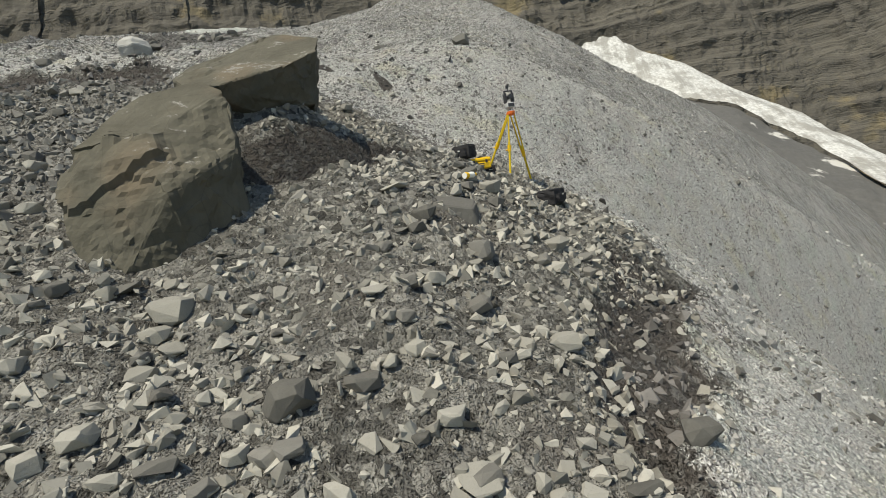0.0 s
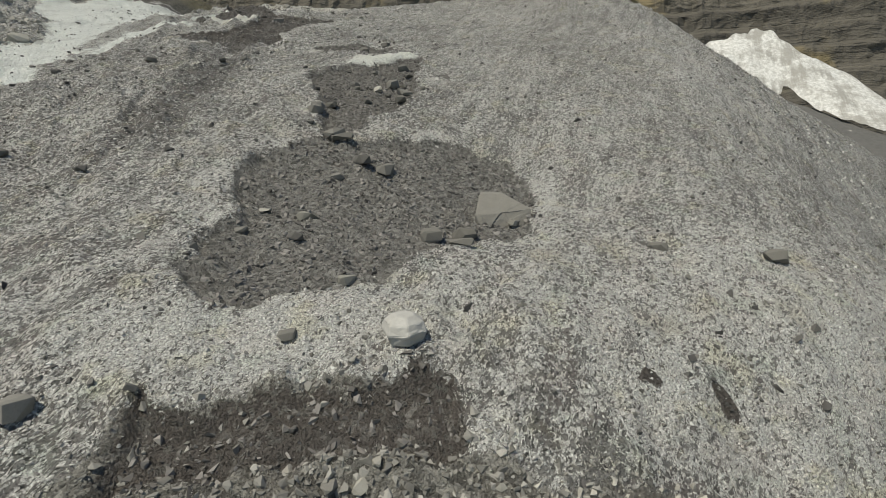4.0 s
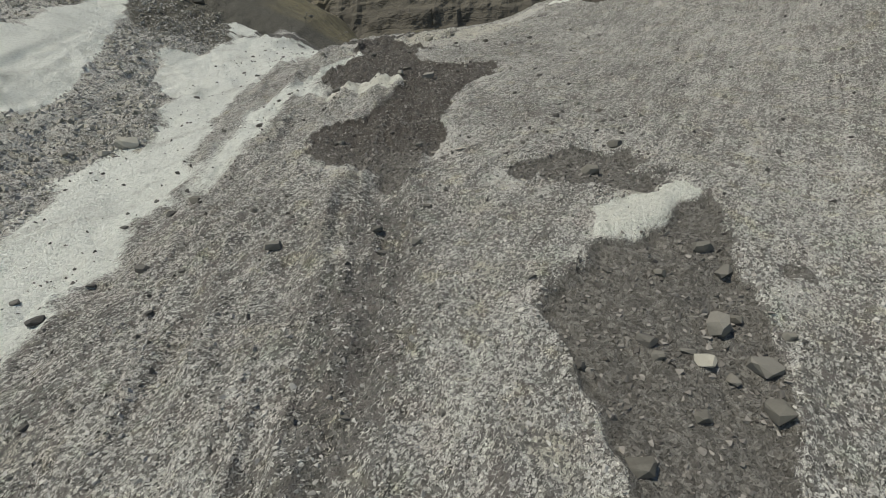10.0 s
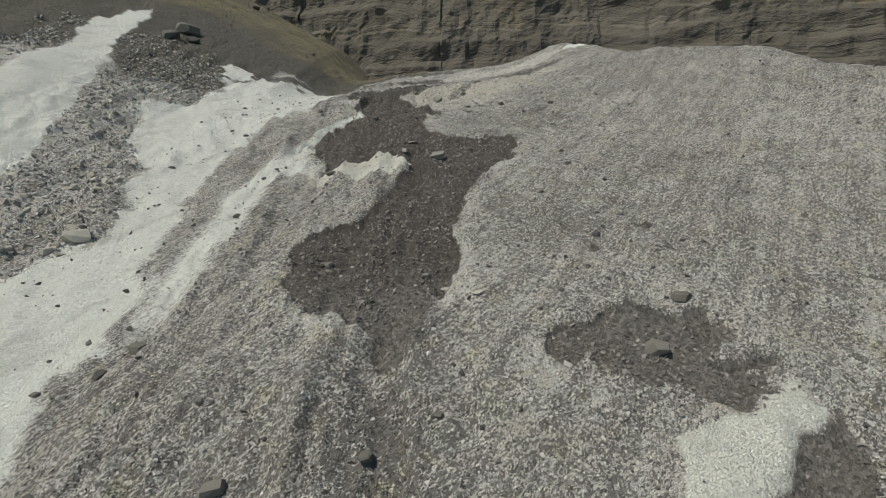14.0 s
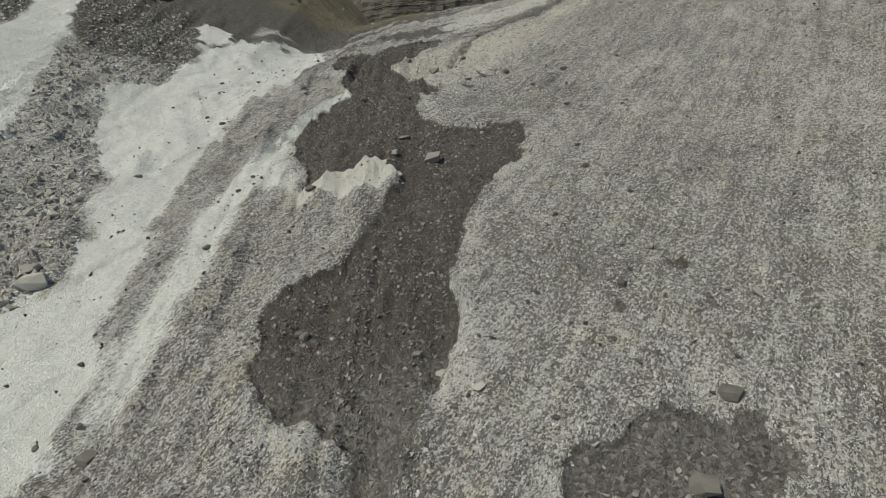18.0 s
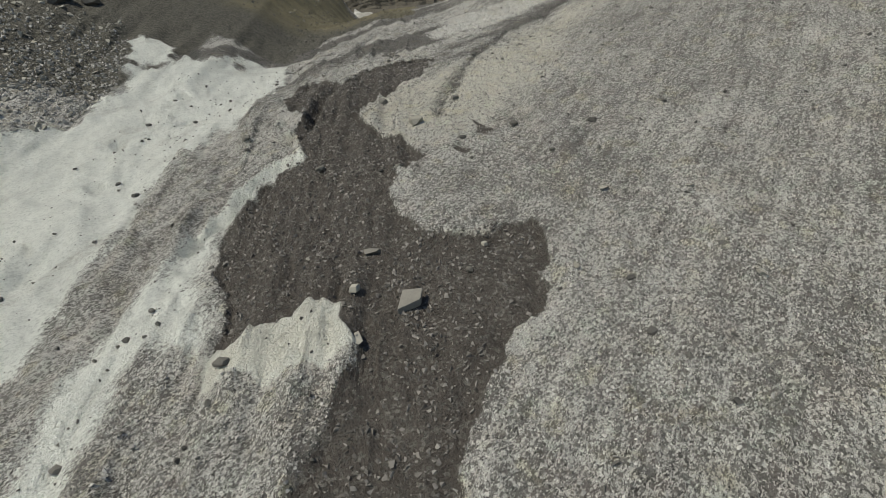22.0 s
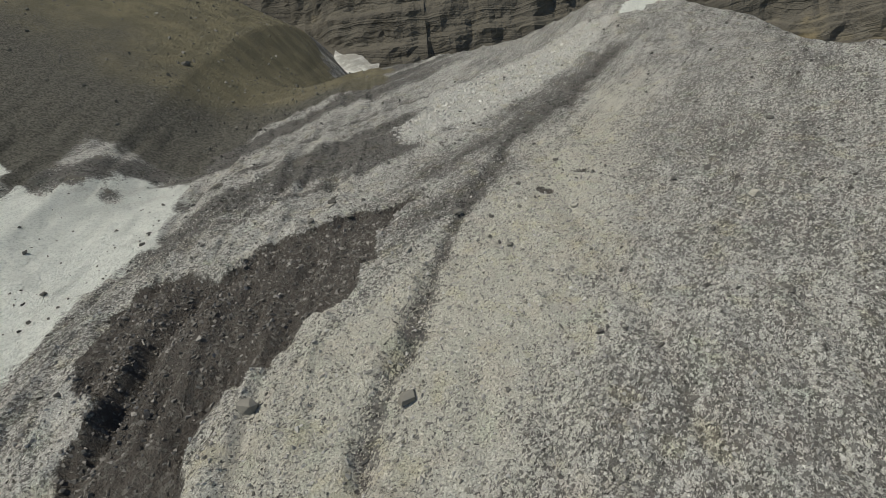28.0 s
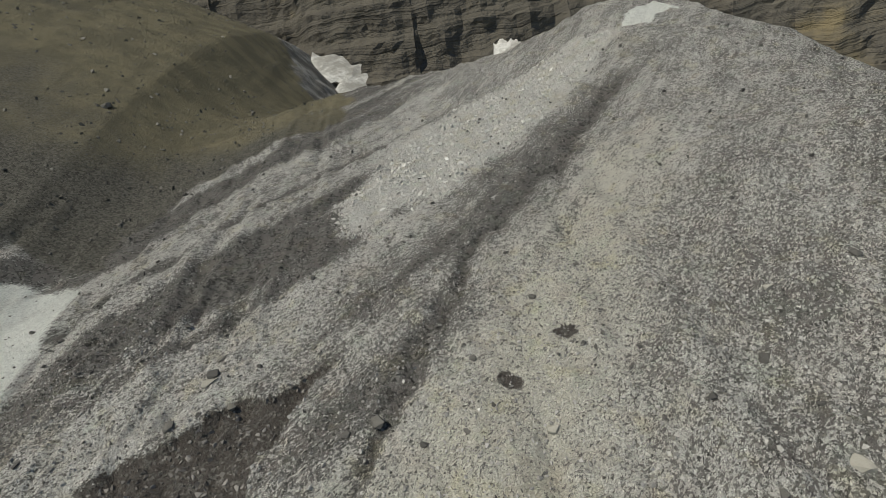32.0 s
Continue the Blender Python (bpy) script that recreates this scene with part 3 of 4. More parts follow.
    z = z + 0.45 * rugged((0.67 * u + 0.74 * v) / 15.0, (0.67 * v - 0.74 * u) / 1.6, 3, 14) * step(u, 92, 104) * step(-v, -6, 2) * (1 - step(-v, 18, 26))
    # rubble heaped up against the perched boulder
    z = z + 0.85 * np.exp(-(((u - 6.9) / 1.0) ** 2) - ((v - 0.4) / 1.8) ** 4) * (1 - step(pit, -0.1, 0.3))
    calm = (1 - 0.6 * step(trough, -0.5, 1.5)) * even
    z = z + calm * (0.27 * rugged(u / 0.75, v / 0.65, 3, 7) + 0.62 * rugged(u / 7.0, v / 0.8, 3, 8) * step(-v, 4, 9) * step(u, 18, 26))
    z = z + 0.45 * rugged(u / 2.2, v / 1.6, 3, 24) * step(trough, 0.5, 2.5)
    z = z + 0.27 * rugged(u / 9.0, v / 0.9, 2, 12) * step(v, -2, 4) * step(u, 40, 55)
    for line, deep in zip(CRACKS, (0.95, 0.6)):
        z = z - deep * np.exp(-((beside(fu, fv, line) / 0.55) ** 2))
    for a, b, r in SPOTS:
        z = z - 0.22 * np.exp(-(((u - a) ** 2 + (v - b) ** 2) / r**2) ** 2)
    for a, b, r in HOLES:
        z = z - 0.55 * np.exp(-(((u - a) / r) ** 2 + ((v - b) / r) ** 2) ** 2)
    return out, z


# small round pockets of earth melted into the ice, and the shaded cracks along the left edge
SPOTS = [(94.7, 5.5, 0.55), (92.5, 3.3, 0.4), (76.5, -2.0, 0.55), (74.6, -3.4, 0.45), (77.5, -2.1, 0.4), (52.5, -2.3, 0.3), (53.6, 4.1, 0.35), (50.6, 0.7, 0.3), (44.8, 3.3, 0.7), (46.7, 11.3, 0.6), (36.1, 5.0, 0.35), (28.0, -10.7, 0.55),
         (17.0, 7.3, 0.5), (11.5, 3.5, 0.26), (11.3, 5.2, 0.3)]
CRACKS = [[(71.0, -18.2), (73.7, -16.6), (75.3, -15.7), (77.0, -14.4)], [(79.3, -14.6), (82.0, -13.8), (85.7, -13.2), (89.2, -12.4)]]
HOLES = [(62.5, -27.4, 0.9), (88.6, -25.1, 0.7), (78.4, -27.8, 0.6), (93.0, -27.5, 0.5), (84.0, -29.0, 0.6), (72.0, -28.4, 0.5)]


def ground_at(u, v):
    u, v = np.atleast_1d(np.asarray(u, float)), np.atleast_1d(np.asarray(v, float))
    return landform(u, v) + cover_of(u, v)[1]


def spread(*runs):
    return np.concatenate([np.linspace(a, b, n, endpoint=False) for a, b, n in runs] + [[runs[-1][1]]])


def sheet(name, us, vs, heights, material):
    """A grid over the plan as one mesh."""
    x, y = to_world(*np.meshgrid(us, vs, indexing="ij"))
    co = np.stack([x, y, heights], -1).reshape(-1, 3)
    n, m = len(us), len(vs)
    at = np.arange(n * m).reshape(n, m)
    quads = np.stack([at[:-1, :-1], at[:-1, 1:], at[1:, 1:], at[1:, :-1]], -1).reshape(-1, 4)[:, ::-1]
    return mesh_from(name, co, quads, material, smooth=True)


def mesh_from(name, co, faces, material, smooth=False):
    me = bpy.data.meshes.new(name)
    k = faces.shape[1]
    me.vertices.add(len(co)), me.loops.add(faces.size), me.polygons.add(len(faces))
    me.vertices.foreach_set("co", np.ascontiguousarray(co, np.float32).ravel())
    me.loops.foreach_set("vertex_index", np.ascontiguousarray(faces, np.int32).ravel())
    me.polygons.foreach_set("loop_start", np.arange(0, faces.size, k, dtype=np.int32))
    me.polygons.foreach_set("use_smooth", np.full(len(faces), smooth))
    me.update(calc_edges=True)
    me.materials.append(material)
    return me


US = spread((-420, -40, 14), (-40, -6, 34), (-6, 14, 170), (14, 50, 180), (50, 104, 220), (104, 150, 90), (150, 260, 50), (260, 800, 14))
VS = spread((-600, -120, 14), (-120, -45, 50), (-45, -20, 70), (-20, 16, 200), (16, 45, 80), (45, 110, 30), (110, 600, 14))
PU, PV = np.meshgrid(US, VS, indexing="ij")
KINDS, RELIEF = cover_of(PU, PV)
ground_mesh = sheet("ground", US, VS, landform(PU, PV) + RELIEF, GROUND)
for key, share in KINDS.items():
    ground_mesh.attributes.new(key, "FLOAT", "POINT").data.foreach_set("value", np.ascontiguousarray(share, np.float32).ravel())
tagged(new("ground", ground_mesh), "grit-strewn glacier ice with muddy hollows and gravel", "ground", kind="structure")


# ---- cliffs and far slopes ----
def cliff():
    """A long bedded rock wall, stepped back ledge by ledge."""
    foot = np.array([(-460, 0), (-280, 78), (-170, 122), (-116, 150), (-64, 186), (0, 206), (50, 216), (120, 228), (220, 215), (360, 150)], float)
    crown = np.array([120, 112, 100, 92, 92, 84, 71, 59, 46, 40], float)
    run = np.r_[0, np.cumsum(np.hypot(*np.diff(foot, axis=0).T))]
    s = np.concatenate([np.linspace(0, 180, 40, endpoint=False), np.linspace(180, 720, 330, endpoint=False), np.linspace(720, run[-1], 40)])
    h = np.linspace(0, 1, 110)
    x, y = np.interp(s, run, foot[:, 0]), np.interp(s, run, foot[:, 1])
    top = np.interp(s, run, crown) + 9 * rugged(s / 60, s * 0 + 3, 4, 61) + 3 * rugged(s / 9, s * 0, 3, 62)
    tx, ty = np.gradient(x, s), np.gradient(y, s)
    S, H = np.meshgrid(s, h, indexing="ij")
    Z = -45 + (top[:, None] + 45) * H
    ledge = Z + 3 * rugged(S / 40, Z * 0, 2, 63)
    firm = np.clip(0.1 + 1.5 * (rugged(S / 22, Z / 9, 4, 67) + 0.35), 0.05, 1.3)
    thick = 9.0 + 5.0 * np.round(2 * value_noise(Z / 23, Z * 0, 68)) / 2
    back = 0.34 * (Z + 45) + 0.75 * firm * (3.2 * step(np.mod(ledge, thick), 0.7 * thick, thick) - 3.2 * np.mod(ledge, thick) / thick + 0.0)
    back = back + 7 * rugged(S / 45, Z / 70, 3, 64) + 4 * np.abs(rugged(S / 10, Z / 40, 3, 65)) + 2.2 * rugged(S / 3.2, Z / 6, 3, 66)
    X, Y = x[:, None] - ty[:, None] * back, y[:, None] + tx[:, None] * back
    n, m = S.shape
    at = np.arange(n * m).reshape(n, m)
    quads = np.stack([at[:-1, :-1], at[1:, :-1], at[1:, 1:], at[:-1, 1:]], -1).reshape(-1, 4)
    me = mesh_from("cliff", np.stack([X, Y, Z], -1).reshape(-1, 3), quads, CLIFF)
    tagged(new("cliff", me), "dark grey-brown bedded rock cliff with ochre bands", "cliff", kind="structure")


def strip(name, upper, lower, material, label, category, rows=24, cols=90, rise=1.2, kind="structure", fray=0.35):
    """A sloping sheet between two lines in space, with an uneven skin."""
    a, b = np.asarray(upper, float), np.asarray(lower, float)
    t = np.linspace(0, 1, cols)
    line = lambda p: np.stack([np.interp(t, np.linspace(0, 1, len(p)), p[:, n]) for n in range(3)], -1)
    A, B, f = line(a), line(b), np.linspace(0, 1, rows)[:, None, None]
    nib = lambda seed: (fray * rugged(t * cols / 7, t * 0 + seed, 4, 75))[:, None]
    A, B = A + (B - A) * nib(1), B + (A - B) * nib(6)
    P = A[None] * (1 - f) + B[None] * f
    rough = rise * rugged(P[..., 0] / 9, P[..., 1] / 9, 4, 71) * np.sin(np.pi * f[..., 0] * 0.98 + 0.03)
    P[..., 2] += rough + 0.5 * rise * np.sin(np.pi * f[..., 0])
    P[..., 0] += 0.8 * rise * rugged(P[..., 0] / 5, P[..., 1] / 5, 3, 73)
    at = np.arange(rows * cols).reshape(rows, cols)
    quads = np.stack([at[:-1, :-1], at[1:, :-1], at[1:, 1:], at[:-1, 1:]], -1).reshape(-1, 4)
    me = mesh_from(name, P.reshape(-1, 3), quads, material, smooth=True)
    return tagged(new(name, me), label, category, kind=kind)


cliff()
strip("snow_apron", [(4, 176, 22), (9.9, 177.7, 27.1), (18, 181, 29.5), (27.0, 185.3, 32.5), (41.5, 179.6, 19.0), (55.0, 168.0, 4.6), (66.6, 149.0, -9.8), (72.5, 129.7, -22.4), (73.2, 98.6, -35.1)],
      [(4, 166, 18), (9.0, 166.8, 19), (18.6, 167.4, 15.3), (29.3, 165.1, 8.9), (41.0, 156.5, 2.0), (50.0, 149.3, -3.2), (57.4, 136.7, -13.6), (62.7, 111.9, -26.5), (61.3, 81.8, -36.8)],
      SNOW, "dirty white snow apron below a cliff", "snow")
strip("far_scree", [(0, 168, 17), (9.0, 167.8, 18.4), (18.6, 168.4, 14.7), (29.3, 166.1, 8.3), (41.0, 157.5, 1.4), (50.0, 150.3, -3.8), (57.4, 137.7, -14.2), (62.7, 112.9, -27.1), (61.3, 82.8, -37.4)],
      [(-10, 120, -12), (2, 118, -13), (15.7, 116.4, -15.4), (24, 110, -20), (33.3, 102.3, -25.6), (38, 95, -31), (43.5, 86.5, -34.8), (44.3, 79.3, -39.7), (45.4, 59.8, -41.7)],
      SCREE, "dark grey scree slope streaked with snow", "scree", rise=2.0, fray=0.0)
strip("high_snow", [(12, 255, 79), (22, 256, 78), (34, 257, 76), (46, 257, 73)], [(14, 251.5, 73), (24, 252.5, 73), (36, 253.5, 71), (48, 254.5, 69)], SNOW, "bright snowfield on a cliff top", "snow", 14, 90, 0.8, fray=0.4)
strip("snow_patch", [(-136, 144, 32.5), (-129.5, 149.6, 28.6), (-122.3, 148, 23.6), (-115.1, 154.4, 23.0), (-108, 160.6, 23.6), (-101.5, 163.0, 24.2)],
      [(-133, 140.0, 29.5), (-125.9, 136.2, 25.0), (-118.8, 131.1, 19.4), (-113.7, 141.9, 19.6), (-106.9, 152.6, 21.1), (-102.0, 159.5, 22.9)], SNOW, "white snow patch at the cliff foot", "snow", 14, 90, 0.5, fray=0.7)
strip("snow_patch", [(-104.2, 167.0, 27.5), (-100, 168.6, 27.3), (-96, 170, 27)], [(-99.5, 158.5, 23.4), (-97.4, 161.0, 23.8), (-94.5, 164, 24.6)], SNOW, "small white snow patch at the cliff foot", "snow", 10, 50, 0.3, fray=0.6)


# ---- stones ----
def hull_shape(rng, n=13, flat=0.6, boxy=0.35):
    """An angular broken stone: the hull of scattered points, about one metre long."""
    bm = bmesh.new()
    p = rng.normal(size=(n, 3))
    p /= np.linalg.norm(p, axis=1)[:, None]
    p = np.sign(p) * np.abs(p) ** (1 - boxy)
    p *= np.array([0.5, 0.5 * rng.uniform(0.6, 0.9), 0.5 * flat * rng.uniform(0.7, 1.15)])
    for q in p:
        bm.verts.new(q)
    bmesh.ops.convex_hull(bm, input=list(bm.verts))
    loose = [v for v in bm.verts if not v.link_faces]
    bmesh.ops.delete(bm, geom=loose, context="VERTS")
    bmesh.ops.triangulate(bm, faces=list(bm.faces))
    return bm


def arrays_of(bm):
    bm.verts.index_update()
    co = np.array([v.co[:] for v in bm.verts])
    tri = np.array([[v.index for v in f.verts] for f in bm.faces])
    bm.free()
    return co, tri


RNG = np.random.default_rng(7)
SMALL = [arrays_of(hull_shape(RNG, 8, 0.50 + 0.03 * k, 0.40)) for k in range(18)]


def turns(rng, n, lean=0.35):
    """Random turns about the upright, with a little lean, as n matrices."""
    a, b, c = rng.uniform(0, 2 * np.pi, n), rng.normal(0, lean, n), rng.normal(0, lean, n)
    ca, sa, cb, sb, cc, sc = np.cos(a), np.sin(a), np.cos(b), np.sin(b), np.cos(c), np.sin(c)
    o, i = np.zeros(n), np.ones(n)
    Rz = np.stack([ca, -sa, o, sa, ca, o, o, o, i], -1).reshape(n, 3, 3)
    Rx = np.stack([i, o, o, o, cb, -sb, o, sb, cb], -1).reshape(n, 3, 3)
    Ry = np.stack([cc, o, sc, o, i, o, -sc, o, cc], -1).reshape(n, 3, 3)
    return Rz @ Rx @ Ry


def strewn(name, u, v, size, material, label, category, sink=0.25):
    """Many small stones lying on the ground, as one mesh."""
    rng = np.random.default_rng(len(name) * 31 + len(u))
    x, y = to_world(u, v)
    z = ground_at(u, v)
    R, kind = turns(rng, len(u), 0.55), rng.integers(0, len(SMALL), len(u))
    co, tri, base = [], [], 0
    for k, (p, f) in enumerate(SMALL):
        pick = np.where(kind == k)[0]
        q = np.einsum("nij,pj->npi", R[pick], p) * size[pick][:, None, None]
        q += np.stack([x[pick], y[pick], z[pick] + size[pick] * (0.28 - sink)], -1)[:, None]
        co.append(q.reshape(-1, 3))
        tri.append((f[None] + (base + np.arange(len(pick)) * len(p))[:, None, None]).reshape(-1, 3))
        base += len(pick) * len(p)
    me = mesh_from(name, np.concatenate(co), np.concatenate(tri), material)
    return tagged(new(name, me), label, category, kind="stuff")


def lot(n, box, seed, keep):
    rng = np.random.default_rng(seed)
    u, v = rng.uniform(box[0], box[1], n), rng.uniform(box[2], box[3], n)
    ok = keep(u, v, rng)
    return u[ok], v[ok], rng


def sizes(rng, n, low, high, power=2.6):
    return low + (high - low) * rng.uniform(0, 1, n) ** power


clump = lambda u, v, s, seed: rugged(u / s, v / s, 3, seed) + 0.5
outside_pit = lambda u, v: (inside(u, v, TRENCH) < -0.05) | (v < 0.2)

u, v, rng = lot(46000, (-4, 13, -12, 9), 1, lambda u, v, r: (inside(u, v, RUBBLE) > r.normal(0, 0.25, len(u))) & (np.maximum(inside(u, v, MUD["edge"]), inside(u, v, MUD["strip"])) < 0.1 + 0.3 * r.uniform(0, 1, len(u)) ** 3) & (r.uniform(0, 1, len(u)) < 0.25 + 1.3 * clump(u, v, 1.4, 81)) & outside_pit(u, v))
far_heap = (u > 5.0 + rng.normal(0, 0.6, len(u))) & (v < 0.5 + rng.normal(0, 0.6, len(u)))
size = sizes(rng, len(u), 0.04, 0.25, 3.0)
strewn("rubble", u[~far_heap], v[~far_heap], size[~far_heap], STONE[3], "loose grey-brown angular rubble on the ice", "rubble")
strewn("dark_rubble", u[far_heap], v[far_heap], size[far_heap] * 1.15, STONE[6], "grey angular rubble behind the boulders", "rubble")
u, v, rng = lot(150000, (-2, 97, -18, 9), 2, lambda u, v, r: (np.max([inside(u, v, p) for p in MUD.values()], 0) > 0.05) & (r.uniform(0, 1, len(u)) < (0.35 + 0.8 * clump(u, v, 2.0, 82)) * (1 + 0.8 * (u < 28))))
strewn("gravel", u, v, sizes(rng, len(u), 0.05, 0.27, 3.4), STONE[4], "grey gravel on dark wet mud", "gravel")
u, v, rng = lot(84000, (0, 104, -21, 22), 3, lambda u, v, r: (np.max([inside(u, v, p) for p in [RUBBLE, *MUD.values(), *CLEAN.values()]], 0) < -0.1) & (r.uniform(0, 1, len(u)) < 0.08 + 0.75 * clump(u, v, 3.0, 83)))
strewn("grit", u, v, sizes(rng, len(u), 0.04, 0.19, 2.4), STONE[1], "scattered grey-brown grit on dirty ice", "grit", 0.32)
u, v, rng = lot(11000, (0, 125, -30, 40), 4, lambda u, v, r: (np.max([inside(u, v, p) for p in [RUBBLE, *MUD.values()]], 0) < 0) & (r.uniform(0, 1, len(u)) < 0.2 + 0.6 * clump(u, v, 5.0, 84)))
strewn("scattered_stones", u, v, sizes(rng, len(u), 0.10, 0.36, 3.2), STONE[2], "dark stones scattered on dirty ice", "stones", 0.2)
u, v, rng = lot(26000, (30, 106, -60, -26), 5, lambda u, v, r: (np.max([inside(u, v, p) for p in (CLEAN["trough"], CLEAN["mound"])], 0) < -0.2) & (r.uniform(0, 1, len(u)) < 0.8 * clump(u, v, 6.0, 85)))
strewn("valley_debris", u, v, sizes(rng, len(u), 0.12, 0.75, 4.0), STONE[0], "grey rock debris on the valley side", "debris")
u, v, rng = lot(34000, (44, 104, -58, -26), 12, lambda u, v, r: (np.max([inside(u, v, p) for p in (CLEAN["trough"], CLEAN["mound"])], 0) < 0.1) & (r.uniform(0, 1, len(u)) < 0.35 + 0.6 * clump(u, v, 5.0, 90)))
strewn("valley_lumps", u, v, sizes(rng, len(u), 0.14, 0.5, 2.4), STONE[7], "grey granular lumps on the valley side", "debris", 0.25)
u, v, rng = lot(12000, (108, 190, -75, -8), 6, lambda u, v, r: (inside(u, v, HILL_FOOT) > 0.3) & (r.uniform(0, 1, len(u)) < 0.15 + 0.8 * clump(u, v, 12.0, 86)))
strewn("hill_debris", u, v, sizes(rng, len(u), 0.12, 0.6, 6.0), STONE[1], "grey stones on the earthy hill", "debris")
u, v, rng = lot(9000, (103, 128, -7, 20), 8, lambda u, v, r: inside(u, v, BAND) > -0.4)
strewn("ice_rubble", u, v, sizes(rng, len(u), 0.08, 0.42, 3.5), STONE[5], "pale ice and stone rubble in a band", "rubble")
u, v, rng = lot(30000, (-3, 104, -19, 18), 9, lambda u, v, r: (np.max([inside(u, v, p) for p in [RUBBLE, *MUD.values(), *CLEAN.values()]], 0) < 0) & (r.uniform(0, 1, len(u)) < 0.1 + 0.9 * clump(u, v, 2.2, 87)))
strewn("ice_crumbs", u, v, sizes(rng, len(u), 0.04, 0.13, 2.0), STONE[5], "pale crumbs of weathered ice on the glacier", "ice", 0.34)

u, v, rng = lot(92000, (-3, 100, -19, 25), 10, lambda u, v, r: (np.max([inside(u, v, p) for p in [RUBBLE, *MUD.values(), *CLEAN.values()]], 0) < -0.05) & (r.uniform(0, 1, len(u)) < 0.45 + 0.6 * clump(u, v, 1.6, 88)))
strewn("ice_lumps", u, v, sizes(rng, len(u), 0.07, 0.22, 2.4) * (0.65 + 0.35 * step(u, 12, 30)), STONE[7], "grey lumps of granular ice on the glacier", "ice", 0.26)
u, v, rng = lot(20000, (0, 56, 9, 56), 11, lambda u, v, r: (v > 30 - 28 * step(-u, -12, -4)) & (inside(u, v, RUBBLE) < -0.1) & (r.uniform(0, 1, len(u)) < 0.3 + 0.8 * clump(u, v, 3.0, 89)))
strewn("flank_lumps", u, v, sizes(rng, len(u), 0.10, 0.36, 2.4), STONE[7], "grey lumps of granular ice on the steep flank", "ice", 0.26)


# ---- rocks that stand out ----
def rock_mesh(rng, material, flat=0.65, n=20):
    bm = hull_shape(rng, n, flat, 0.42)
    bmesh.ops.bevel(bm, geom=list(bm.edges), offset=0.007, segments=1, affect="EDGES", profile=0.6)
    me = bpy.data.meshes.new("rock")
    bm.to_mesh(me)
    bm.free()
    me.materials.append(material)
    return me


ROCKS = {c: [rock_mesh(RNG, STONE[c - 1], f, n) for f, n in ((0.62, 19), (0.55, 17), (0.46, 16), (0.75, 20), (0.36, 15))] for c in (1, 2, 3)}
HUE = {1: "pale grey", 2: "brownish grey", 3: "dark grey"}
SHAPE = ["angular {} rock", "blocky {} rock", "flat-topped {} rock", "chunky {} rock", "slab-like {} rock"]


def lies_on(u, v):
    a, b = np.array([float(u)]), np.array([float(v)])
    if inside(a, b, RUBBLE)[0] > 0:
        return "loose rubble"
    if max(inside(a, b, p)[0] for p in MUD.values()) > 0:
        return "dark muddy gravel"
    if max(inside(a, b, p)[0] for p in CLEAN.values()) > 0:
        return "clean white ice"
    return "dirty speckled ice"


def rock(u, v, size, hue, kind, rng, name="rock", group=""):
    ob = new(name, ROCKS[hue][kind])
    x, y = to_world(u, v)
    z = float(ground_at(u, v)[0])
    big = "large " if size > 0.9 else "small " if size < 0.4 else ""
    ob.matrix_world = pose(x, y, z + size * 0.13, rng.uniform(-9, 9), rng.uniform(-9, 9), rng.uniform(0, 360)) @ Matrix.Diagonal((size, size, size, 1))
    return tagged(ob, big + SHAPE[kind].format(HUE[hue]) + " lying on " + lies_on(u, v), "rock", group)


# plan place, length in metres and shade of the rocks that catch the eye
LOWER_ROCKS = [(13.7, -3.8, 0.44, 2), (15.8, -2.4, 0.55, 1), (18.7, -3.75, 0.62, 3), (18.8, 1.6, 0.9, 2), (17.2, 1.0, 0.75, 2), (15.1, 10.2, 0.75, 2),
               (16.4, 7.1, 0.65, 2), (20.3, -3.4, 0.8, 1), (12.7, -8.3, 0.7, 2), (21.0, -4.8, 0.45, 1), (18.5, 0.4, 0.8, 2), (23.3, -2.3, 0.6, 2)]
MID_ROCKS = [(24.3, -1.2, 1.05, 3), (23.9, -0.3, 0.85, 2), (27.5, -10.6, 0.6, 3), (27.8, -15.7, 0.66, 2), (23.7, -11.2, 0.5, 3), (19.4, -5.4, 0.42, 2), (29.2, -2.9, 0.98, 2), (25.9, -1.9, 0.95, 2),
             (32.9, 0.5, 0.62, 1), (20.2, 3.8, 0.6, 1), (20.2, -13.9, 0.9, 3), (24.6, -8.5, 0.35, 3), (36.4, 3.0, 0.85, 2), (31.4, 1.6, 0.8, 2), (34.2, 1.6, 1.1, 2)]
HIGH_ROCKS = [(59.6, -29.8, 1.0, 1), (56.9, -29.6, 0.8, 1), (27.8, -3.2, 0.6, 2), (26.8, -2.2, 1.15, 2), (40.0, -13.0, 0.82, 2), (32.7, 2.0, 0.9, 2), (33.8, -0.7, 0.6, 3), (39.2, -22.2, 0.75, 3), (58.2, -28.6, 1.7, 1), (43.5, -2.4, 0.5, 1),
              (40.8, -8.9, 0.52, 2), (44.0, 0.9, 0.88, 2), (47.7, -5.0, 0.56, 1), (47.7, -19.3, 0.85, 2), (51.3, -12.1, 0.5, 3), (50.7, 6.0, 0.55, 1), (38.9, -7.3, 0.48, 2), (39.2, -8.6, 0.5, 3), (40.8, -18.7, 0.68, 3)]
